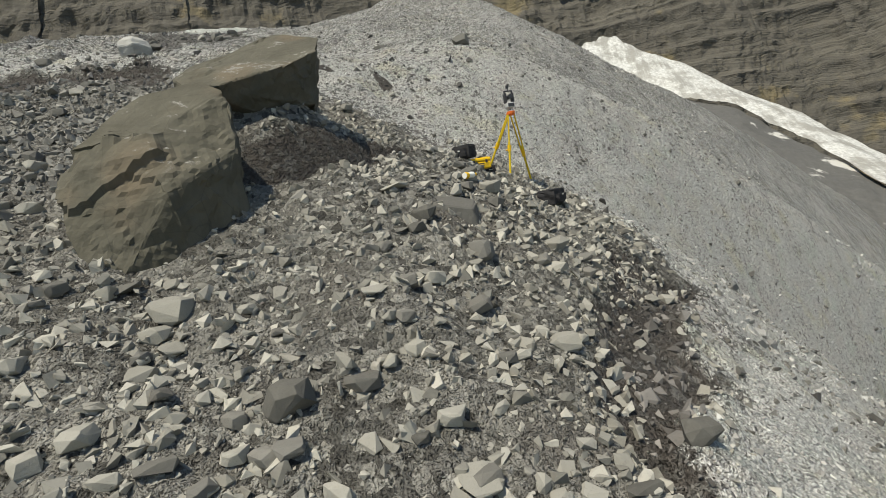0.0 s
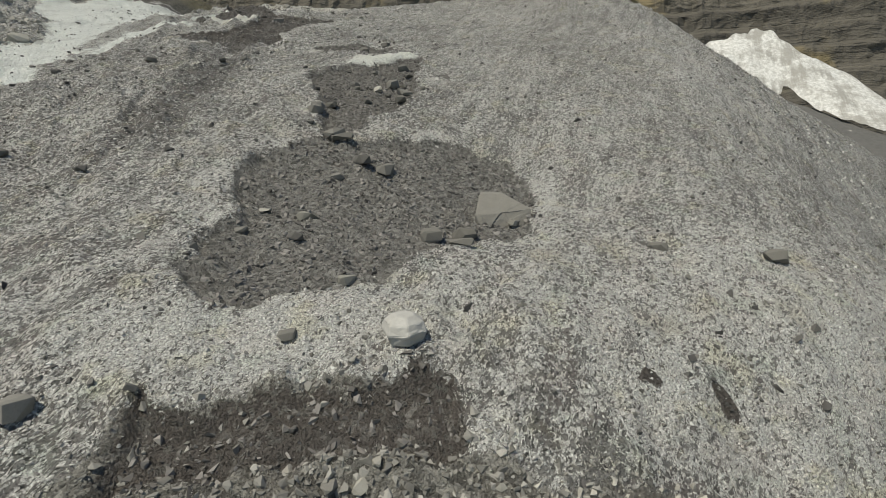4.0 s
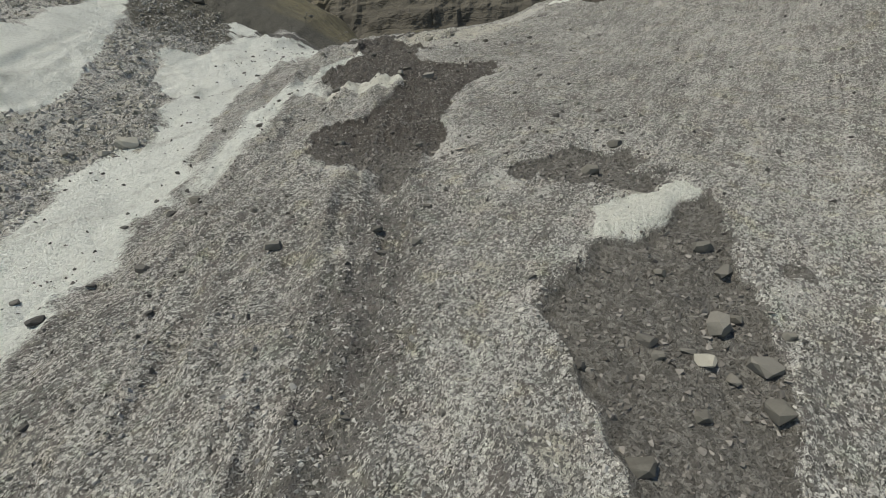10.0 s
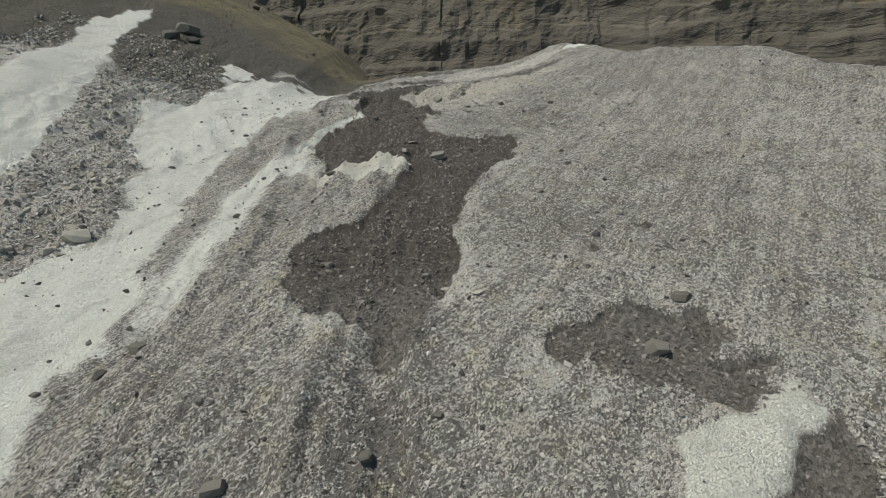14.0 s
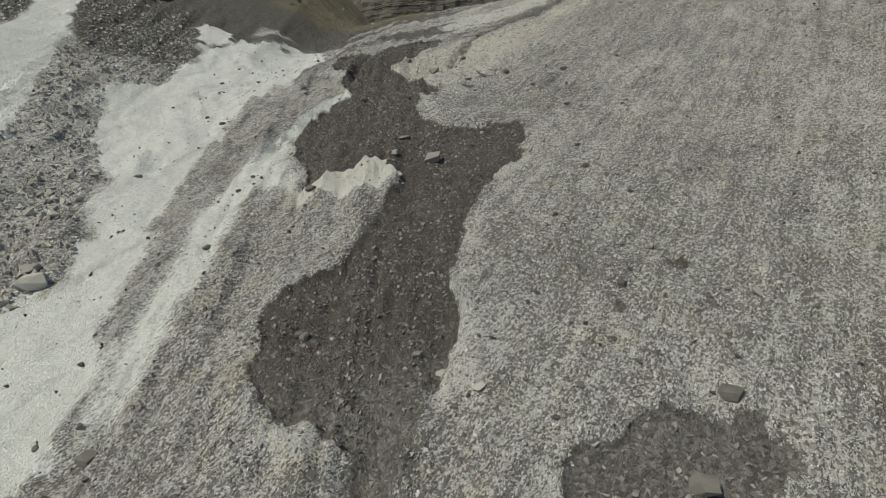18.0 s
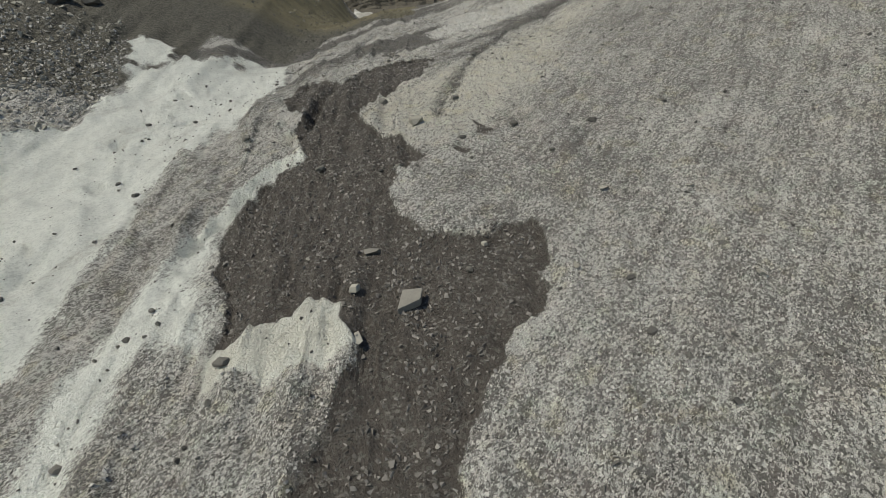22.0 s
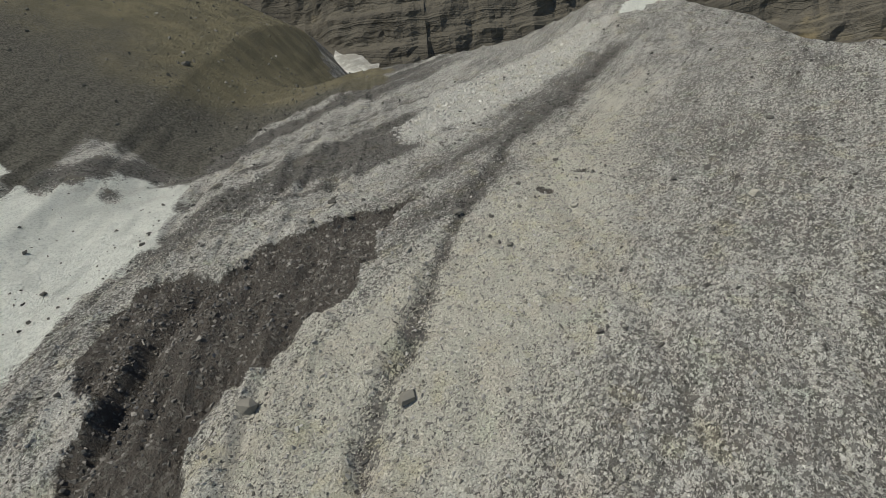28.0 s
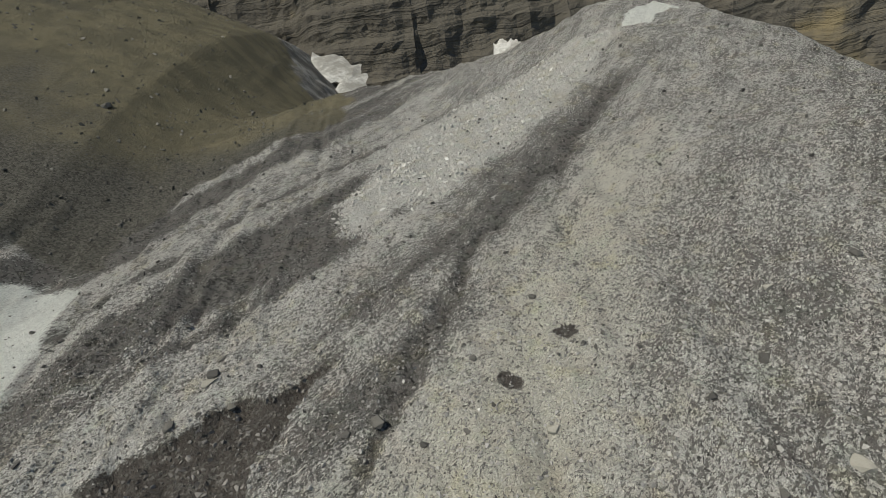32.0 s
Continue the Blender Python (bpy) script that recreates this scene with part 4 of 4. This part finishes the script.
UPPER_ROCKS = [(37.5, 2.8, 0.85, 2), (54.0, 3.1, 0.55, 1), (51.0, -11.8, 0.5, 2), (48.9, -6.3, 0.54, 1), (46.6, 2.9, 0.8, 2), (49.5, -7.2, 0.44, 2), (61.8, -8.4, 0.75, 1), (64.2, -8.7, 0.56, 1),
               (69.2, 3.0, 0.6, 1), (75.5, -3.3, 0.5, 3), (61.7, -13.6, 0.64, 3), (72.8, -7.1, 0.55, 1), (66.6, -3.1, 0.35, 1), (66.7, -8.2, 0.75, 2), (77.9, -6.1, 1.15, 1)]
TOP_ROCKS = [(81.2, -3.4, 0.68, 2), (74.6, -11.8, 0.6, 2), (81.4, -8.4, 0.7, 2), (95.1, -8.1, 0.7, 1), (76.8, -0.1, 0.66, 2), (93.9, 2.1, 0.36, 3), (92.0, -1.2, 0.62, 3),
             (95.4, -8.0, 0.52, 3), (94.0, -6.9, 0.5, 2), (96.9, 4.7, 0.36, 3), (90.7, 4.2, 0.42, 1), (100.5, -6.7, 0.36, 1), (127.5, -29.0, 0.95, 3), (148.3, -45.6, 1.75, 3), (112.0, -44.8, 3.6, 3), (107.6, -45.6, 3.0, 3), (109.4, -43.0, 2.2, 3)]
HOLLOW_ROCKS = [(33.8, -0.7, 0.5, 3), (33.1, -2.8, 0.4, 3), (33.2, -0.6, 0.4, 2), (33.4, 0.3, 0.45, 2), (32.9, 0.6, 0.4, 1), (34.6, 2.3, 0.5, 2), (31.6, -0.2, 0.5, 2), (33.6, 3.3, 0.4, 2), (32.5, 1.1, 0.55, 2), (36.4, 0.8, 0.4, 2), (36.8, -0.8, 0.35, 3), (30.4, -2.2, 0.7, 2), (29.0, -3.0, 0.75, 2)]
SCATTERED = [(40.4, -23.9, 0.38, 3), (41.5, -21.5, 0.42, 3), (38.0, -17.1, 0.32, 3), (59.4, -29.1, 0.5, 3), (34.2, -19.1, 0.38, 3), (54.0, -28.1, 0.32, 3), (51.8, -29.1, 0.32, 3), (47.2, -5.9, 0.32, 3), (46.2, -20.0, 0.58, 3), (45.7, -22.2, 0.42, 3), (48.5, -21.9, 0.32, 3), (56.7, -28.8, 0.38, 3), (68.3, -27.6, 0.58, 3), (59.5, -19.3, 0.58, 3), (44.1, -13.3, 0.42, 3), (43.0, -14.6, 0.38, 2), (41.7, -16.2, 0.42, 2), (40.0, -16.7, 0.32, 3), (41.7, -6.8, 0.42, 2), (47.1, -1.7, 0.38, 3), (51.9, 1.2, 0.42, 3), (72.7, -25.0, 0.32, 3), (77.3, -24.7, 0.58, 3), (78.8, -26.6, 0.42, 3), (87.1, -28.1, 0.5, 3), (81.1, -18.2, 0.58, 2), (80.3, -30.2, 0.38, 3), (66.2, -18.6, 0.38, 3), (64.7, -19.1, 0.42, 3), (67.3, -11.3, 0.32, 1), (65.1, -3.9, 0.42, 2), (68.5, 6.9, 0.42, 1), (64.6, 0.5, 0.42, 1), (63.6, 2.4, 0.38, 3), (62.7, 7.0, 0.5, 1), (60.9, 2.2, 0.42, 3), (87.5, -24.5, 0.5, 3), (92.2, -28.0, 0.38, 3), (92.4, -23.2, 0.38, 3), (79.4, -17.7, 0.42, 3), (73.7, -9.3, 0.32, 2), (73.2, -8.1, 0.32, 3), (88.8, -3.5, 0.42, 1), (75.8, 4.4, 0.58, 3), (73.0, 1.4, 0.42, 2), (101.6, -5.4, 0.38, 2), (96.5, -8.1, 0.5, 2), (93.0, -8.7, 0.5, 3), (94.3, 15.0, 0.38, 3), (94.4, 12.3, 0.5, 1), (105.8, 16.0, 0.42, 1), (91.7, -2.2, 0.38, 3), (88.0, 0.8, 0.32, 2), (91.6, 10.6, 0.38, 3), (87.9, 10.6, 0.58, 1), (96.7, -20.1, 0.38, 3), (98.3, -20.5, 0.32, 3), (91.6, -14.2, 0.42, 2)]
rng = np.random.default_rng(11)
for n, (u, v, size, hue) in enumerate(LOWER_ROCKS + MID_ROCKS + HIGH_ROCKS + UPPER_ROCKS + TOP_ROCKS + SCATTERED + HOLLOW_ROCKS):
    rock(u, v, size, hue, 3 if hue == 1 and size > 1 else n % 5, rng)

# the larger stones of the rubble heap, and smaller ones between them
HEAP = [(0.9, 0.5, 0.53), (0.9, 1.2, 0.37), (2.6, -0.5, 0.55), (0.7, -0.6, 0.33), (0.7, 0.0, 0.27), (0.6, 0.2, 0.32), (0.5, 0.4, 0.29), (-0.4, 1.7, 0.44), (0.2, 1.8, 0.32), (3.2, 5.2, 0.59), (2.6, 3.5, 0.49),
        (1.9, 1.7, 0.40), (1.1, 1.1, 0.29), (1.0, 1.5, 0.29), (1.9, 2.1, 0.31), (0.8, 2.7, 0.28), (1.7, 2.9, 0.39), (1.0, 1.8, 0.27), (1.6, 5.2, 0.21), (-0.4, 4.0, 0.39), (1.1, 0.0, 0.26), (1.2, -1.2, 0.34),
        (1.4, -0.6, 0.31), (2.1, -1.9, 0.40), (0.5, -0.3, 0.27), (2.6, 4.5, 0.31), (4.7, 7.9, 0.45), (4.0, 2.8, 0.46), (4.6, 4.9, 0.49)]
for u, v, size in HEAP:
    rock(u, v, size, 1 if rng.uniform() < 0.6 else 2, int(rng.integers(0, 5)), rng, "stone", "stones of the rubble heap")
done = 0
while done < 290:
    u, v = rng.uniform(-2.5, 5.5 if done % 3 else 11.5), rng.uniform(-6.5, 8.5)
    a, b = np.array([u]), np.array([v])
    if inside(a, b, RUBBLE)[0] < 0.2 or inside(a, b, TRENCH)[0] > -0.1 or (3.2 < u < 9 and -2 < v < 2.9):
        continue
    rock(u, v, 0.16 + 0.28 * rng.uniform() ** 2, int(rng.choice([1, 1, 2])), int(rng.integers(0, 5)), rng, "stone", "stones of the rubble heap")
    done += 1


# ---- the two great boulders ----
def boulder(name, corners, label, seed, rough=0.10, material=BOULDER):
    bm = bmesh.new()
    pts = []
    for u, v, z in corners:
        x, y = to_world(u, v)
        pts.append((x, y, z))
    mid = Vector(np.mean(pts, 0))
    for p in pts:
        bm.verts.new(Vector(p) - mid)
    bmesh.ops.convex_hull(bm, input=list(bm.verts))
    bmesh.ops.delete(bm, geom=[v for v in bm.verts if not v.link_faces], context="VERTS")
    bmesh.ops.dissolve_limit(bm, angle_limit=radians(6), verts=list(bm.verts), edges=list(bm.edges))
    bmesh.ops.bevel(bm, geom=list(bm.edges), offset=0.022, segments=1, affect="EDGES", profile=0.55)
    bmesh.ops.triangulate(bm, faces=list(bm.faces))
    for _ in range(5):
        long = [e for e in bm.edges if e.calc_length() > 0.10]
        if not long:
            break
        bmesh.ops.subdivide_edges(bm, edges=long, cuts=1, use_grid_fill=False)
        bmesh.ops.triangulate(bm, faces=[f for f in bm.faces if len(f.verts) > 3])
    bm.normal_update()
    for w in bm.verts:
        q = w.co * 0.9 + Vector((seed, 0, 0))
        calm = 0.35 if w.normal.z > 0.55 else 1.0
        chip = 0.0
        for size, deep in ((1.0, 1.0), (2.3, 0.5), (5.0, 0.22)):
            near = noise.voronoi(w.co * Vector((size, size, 0.75 * size)) + Vector((seed, 3, 1)))
            chip += deep * noise.cell(near[1][0] * 7.3)
        w.co += w.normal * rough * (0.8 * noise.noise(q * 1.1) + calm * (0.55 * chip + 0.35 * noise.noise(q * 4.0) + 0.15 * noise.noise(q * 11)))
    me = bpy.data.meshes.new(name)
    bm.to_mesh(me)
    bm.free()
    me.materials.append(material)
    ob = new(name, me)
    ob.location = mid
    return tagged(ob, label, "boulder")


boulder("boulder", [(7.13, 2.73, -12.60), (7.9, 1.93, -12.25), (8.0, 0.9, -12.55), (7.57, 0.0, -13.03), (6.6, -0.2, -13.5), (5.85, 0.1, -13.95), (5.96, 0.95, -13.72), (5.9, 1.7, -13.55), (6.35, 2.45, -13.15), (6.3, 1.2, -14.3),
                    (6.6, 2.3, -14.1), (6.2, 0.0, -13.95), (8.6, 2.5, -14.3), (8.4, 0.3, -14.4), (7.6, -0.1, -14.5)],
        "great olive-brown boulder with a smooth tilted top, perched over a trench", 3.0)
boulder("boulder", [(3.86, -1.68, -15.97), (3.63, -1.51, -16.6), (3.42, -1.08, -16.9), (3.55, -0.22, -16.7), (4.02, 0.5, -16.0), (3.95, 0.57, -15.32), (4.61, 0.58, -14.25), (5.0, 0.25, -14.0), (4.78, -0.65, -14.27), (4.40, -1.23, -14.75),
                    (4.29, -1.55, -15.01), (3.45, -0.40, -15.9), (3.95, -0.55, -15.0), (5.8, 0.3, -14.6), (5.7, -0.8, -14.8), (5.2, -1.6, -15.3), (5.6, 0.5, -16.6), (5.4, -1.5, -16.8), (4.2, 0.5, -17.0)],
        "great olive-brown boulder with a rusty broken face and pale vein", 8.0, 0.10, VEINED_BOULDER)
boulder("half_buried_slab", [(4.6, 3.2, -16.2), (4.4, 4.0, -16.45), (3.9, 4.2, -16.6), (3.5, 3.9, -16.75), (3.5, 3.3, -16.6), (3.9, 3.0, -16.35), (4.6, 3.3, -17.1), (4.3, 4.2, -17.1), (3.4, 3.9, -17.3), (3.5, 3.1, -17.2)],
        "flat brown-grey slab half buried in rubble", 14.0, 0.04, STONE[1])
slab = [(20.2, 2.8, -0.5), (20.1, 4.5, -0.5), (20.9, 2.7, -0.4), (20.8, 4.6, -0.4), (20.5, 2.5, 0.3), (20.3, 4.6, 0.25), (21.2, 2.9, 0.85), (21.1, 3.7, 0.85), (20.8, 4.3, 0.6), (21.6, 3.0, 0.75), (21.5, 3.8, 0.75), (21.1, 4.6, 0.3)]
boulder("half_buried_slab", [(u, v, float(ground_at(u, v)[0]) + up) for u, v, up in slab], "broad smooth grey slab leaning in gravel", 21.0, 0.05, STONE[1])
knob = [(0.56 * math.cos(a) * math.cos(b), 0.5 * math.sin(a) * math.cos(b), 0.18 + 0.36 * math.sin(b)) for b in (-0.7, 0.0, 0.55, 1.1) for a in (0.3, 1.2, 2.0, 3.1, 4.0, 5.2)]
boulder("boulder", [(13.2 + du, -1.4 + dv, float(ground_at(13.2, -1.4)[0]) + up) for du, dv, up in knob], "rounded pale grey boulder on bright ice", 27.0, 0.05, STONE[5])
boulder("slab", [(62.9, -6.9, 8.4), (63.3, -6.0, 8.55), (63.9, -5.9, 8.75), (64.0, -6.7, 8.7), (63.0, -6.9, 8.1), (63.4, -6.0, 8.2), (64.0, -6.0, 8.35), (63.9, -6.8, 8.4)],
        "grey stone slab tilted on dark gravel", 30.0, 0.03, STONE[1])


# ---- the surveyors' things ----
def thing(name, at, label, category, turn=0.0):
    e = new(name)
    e.empty_display_size = 0.1
    e.matrix_world = pose(*at, 0, 0, turn)
    return tagged(e, label, category)


def part(name, bm, material, parent, label=""):
    me = bpy.data.meshes.new(name)
    bm.to_mesh(me)
    bm.free()
    me.materials.append(material)
    ob = new(name, me)
    ob.parent = parent
    if label:
        ob["label"] = label
    return ob


def box(size, at=(0, 0, 0), round_by=0.01, turn=(0, 0, 0), segments=2):
    bm = bmesh.new()
    bmesh.ops.create_cube(bm, size=1)
    bmesh.ops.scale(bm, vec=size, verts=bm.verts)
    if round_by:
        bmesh.ops.bevel(bm, geom=list(bm.edges), offset=round_by, segments=segments, affect="EDGES", profile=0.5)
    bmesh.ops.transform(bm, matrix=pose(*at, *turn), verts=bm.verts)
    return bm


def rod(a, b, r, r2=None, sides=14):
    a, b = Vector(a), Vector(b)
    bm = bmesh.new()
    bmesh.ops.create_cone(bm, cap_ends=True, segments=sides, radius1=r, radius2=r if r2 is None else r2, depth=(b - a).length)
    bmesh.ops.transform(bm, matrix=Matrix.Translation((a + b) / 2) @ (b - a).to_track_quat("Z", "Y").to_matrix().to_4x4(), verts=bm.verts)
    return bm


def puffed(size, at, seed, lump=0.06, turn=(0, 0, 0)):
    """A soft full bag."""
    bm = bmesh.new()
    bmesh.ops.create_cube(bm, size=1)
    bmesh.ops.subdivide_edges(bm, edges=list(bm.edges), cuts=7, use_grid_fill=True)
    for w in bm.verts:
        p = w.co.copy()
        w.co = p * (1 - 0.30 * (p.length - 0.5))
        w.co += w.co.normalized() * lump * noise.noise(p * 3.2 + Vector((seed, 0, 0)))
    bmesh.ops.scale(bm, vec=size, verts=bm.verts)
    bmesh.ops.transform(bm, matrix=pose(*at, *turn), verts=bm.verts)
    return bm


def merged(*parts):
    out = bmesh.new()
    for p in parts:
        me = bpy.data.meshes.new("piece")
        p.to_mesh(me)
        p.free()
        out.from_mesh(me)
        bpy.data.meshes.remove(me)
    return out


def tripod():
    hx, hy = to_world(6.45, 6.72)
    hz = -14.72
    root = thing("survey_tripod", (hx, hy, hz), "yellow wooden survey tripod carrying an instrument on rubble", "tripod")
    feet = []
    for u, v in ((6.57, 6.51), (7.14, 6.26), (7.06, 7.38)):
        x, y = to_world(u + 0.0, v)
        feet.append(Vector((x - hx, y - hy, float(ground_at(u, v)[0]) - hz - 0.03)))
    part("head", merged(rod((0, 0, -0.05), (0, 0, 0.0), 0.095), rod((0, 0, -0.09), (0, 0, -0.05), 0.07)), ORANGE, root, "orange tripod head")
    for f in feet:
        out = Vector((f.x, f.y, 0)).normalized()
        side = Vector((-out.y, out.x, 0))
        a = out * 0.07 + Vector((0, 0, -0.05))
        knee = a.lerp(f, 0.56)
        leg = part("leg", merged(rod(a + side * 0.045, knee + side * 0.03, 0.018), rod(a - side * 0.045, knee - side * 0.03, 0.018), rod(a.lerp(f, 0.45), a.lerp(f, 0.97), 0.026)), YELLOW, root)
        part("clamp", merged(rod(a.lerp(f, 0.50), a.lerp(f, 0.60), 0.05, 0.04), rod(a.lerp(f, 0.57) + out * 0.03, a.lerp(f, 0.57) + out * 0.09, 0.015)), CASE_YELLOW, leg, "bright yellow leg clamp")
        part("foot_spike", rod(a.lerp(f, 0.96), f, 0.017, 0.004), STEEL, leg, "steel foot spike")
        part("hinge", rod(a + side * 0.07, a - side * 0.07, 0.022), ORANGE, leg, "orange hinge")
    top = thing("total_station", (hx, hy, hz), "grey and black survey instrument mounted on a tripod", "survey instrument", 30)
    part("tribrach", merged(rod((0, 0, 0), (0, 0, 0.015), 0.08), rod((0, 0, 0.015), (0, 0, 0.055), 0.05), rod((0, 0, 0.055), (0, 0, 0.07), 0.075)), GREY_PLASTIC, top)
    for k in range(3):
        a = k * 2.0944
        part("levelling_screw", rod((0.06 * math.cos(a), 0.06 * math.sin(a), 0.012), (0.06 * math.cos(a), 0.06 * math.sin(a), 0.058), 0.017), DARK_PLASTIC, top)
    body = part("body", box((0.21, 0.17, 0.13), (0, 0, 0.14), 0.03), GREY_PLASTIC, top, "light grey instrument body")
    part("keypad", box((0.15, 0.012, 0.08), (0, -0.088, 0.14), 0.004), DARK_PLASTIC, body, "dark keypad")
    for s in (-1, 1):
        part("yoke", box((0.045, 0.14, 0.22), (s * 0.09, 0, 0.31), 0.018), DARK_PLASTIC, top, "black yoke arm")
    scope = part("telescope", merged(rod((0, -0.1, 0.33), (0, 0.11, 0.33), 0.05), rod((0, 0.10, 0.33), (0, 0.135, 0.33), 0.04)), DARK_PLASTIC, top, "black telescope")
    part("lens", rod((0, 0.134, 0.33), (0, 0.14, 0.33), 0.032), LENS, scope, "dark glass lens")
    part("handle", merged(box((0.22, 0.04, 0.025), (0, 0, 0.47), 0.01), box((0.025, 0.04, 0.06), (0.095, 0, 0.44), 0.008), box((0.025, 0.04, 0.06), (-0.095, 0, 0.44), 0.008)), DARK_PLASTIC, top, "black carrying handle")
    part("prism", merged(rod((0, 0, 0.48), (0, 0, 0.53), 0.012), rod((0, 0, 0.53), (0, 0, 0.60), 0.038, 0.034)), DARK_PLASTIC, top, "small black prism")


def on_ground(u, v, up=0.0):
    x, y = to_world(u, v)
    return x, y, float(ground_at(u, v)[0]) + up


def case():
    root = thing("equipment_case", on_ground(6.55, 5.7, 0.02), "open-lidded bright yellow plastic equipment case on rubble", "case", 25)
    part("shell", box((0.52, 0.36, 0.17), (0, 0, 0.10), 0.03), CASE_YELLOW, root)
    lid = part("lid", box((0.54, 0.38, 0.09), (0, 0, 0.225), 0.03), CASE_YELLOW, root)
    for k in range(4):
        part("rib", box((0.03, 0.34, 0.012), (-0.18 + 0.12 * k, 0, 0.272), 0.004), CASE_YELLOW, lid)
    for s in (-0.15, 0.15):
        part("latch", box((0.05, 0.02, 0.07), (s, -0.197, 0.18), 0.006), DARK_PLASTIC, root, "black latch")
    part("handle", merged(box((0.16, 0.025, 0.022), (0, -0.225, 0.13), 0.008), box((0.02, 0.04, 0.022), (0.08, -0.2, 0.13), 0.006), box((0.02, 0.04, 0.022), (-0.08, -0.2, 0.13), 0.006)), DARK_PLASTIC, root, "black carrying handle")


def rucksack(u, v, size, turn, seed, label):
    root = thing("rucksack", on_ground(u, v), label, "rucksack", turn)
    w, d, h = size
    part("bag", puffed((w, d, h), (0, 0, h * 0.42), seed), BLACK, root)
    part("pocket", puffed((w * 0.7, d * 0.4, h * 0.5), (0, -d * 0.45, h * 0.32), seed + 4), BLACK, root)
    part("flap", puffed((w * 0.95, d * 0.95, h * 0.28), (0, 0, h * 0.78), seed + 7), BLACK, root)
    for s in (-1, 1):
        strap = [Vector((s * w * 0.22, d * (0.42 + 0.16 * math.sin(math.pi * t)), h * (0.12 + 0.68 * t))) for t in (0, 0.25, 0.5, 0.75, 1)]
        part("shoulder_strap", merged(*[rod(p, q, 0.02, sides=8) for p, q in zip(strap[:-1], strap[1:])]), DARK_PLASTIC, root, "grey-black shoulder strap")
    part("buckle", box((0.05, 0.02, 0.035), (0, -d * 0.66, h * 0.5), 0.005), GREY_PLASTIC, root, "pale plastic buckle")


def bottle():
    root = thing("bottle", on_ground(4.75, 4.55, 0.08), "white and yellow plastic bottle lying on stones", "bottle", 60)
    part("body", merged(rod((-0.14, 0, 0.06), (0.10, 0, 0.06), 0.06), rod((0.10, 0, 0.06), (0.15, 0, 0.06), 0.06, 0.03)), WHITE, root)
    part("cap", rod((0.15, 0, 0.06), (0.19, 0, 0.06), 0.032), CASE_YELLOW, root, "yellow cap")
    part("label_band", rod((-0.13, 0, 0.06), (-0.05, 0, 0.06), 0.0615), CASE_YELLOW, root, "yellow band")


def pouch():
    root = thing("pouch", on_ground(6.75, 6.05, 0.0), "black pouch with coiled cable beside a case", "bag", 15)
    part("body", puffed((0.34, 0.22, 0.16), (0, 0, 0.07), 3.0), BLACK, root)
    ring = []
    for k in range(13):
        a = k * 2 * math.pi / 12
        ring.append(Vector((0.11 * math.cos(a), 0.08 * math.sin(a), 0.155 + 0.01 * math.sin(3 * a))))
    part("cable", merged(*[rod(p, q, 0.009, sides=8) for p, q in zip(ring[:-1], ring[1:])]), DARK_PLASTIC, root, "coiled dark cable")
    part("tag", box((0.09, 0.05, 0.01), (0.04, -0.13, 0.05), 0.002), WHITE, root, "white tag")


tripod()
case()
rucksack(5.55, 6.85, (0.66, 0.42, 0.34), 70, 1.0, "black rucksack lying on rubble below a tripod")
rucksack(6.25, 5.25, (0.46, 0.34, 0.30), -20, 9.0, "black rucksack beside a yellow case on rubble")
bottle()
pouch()
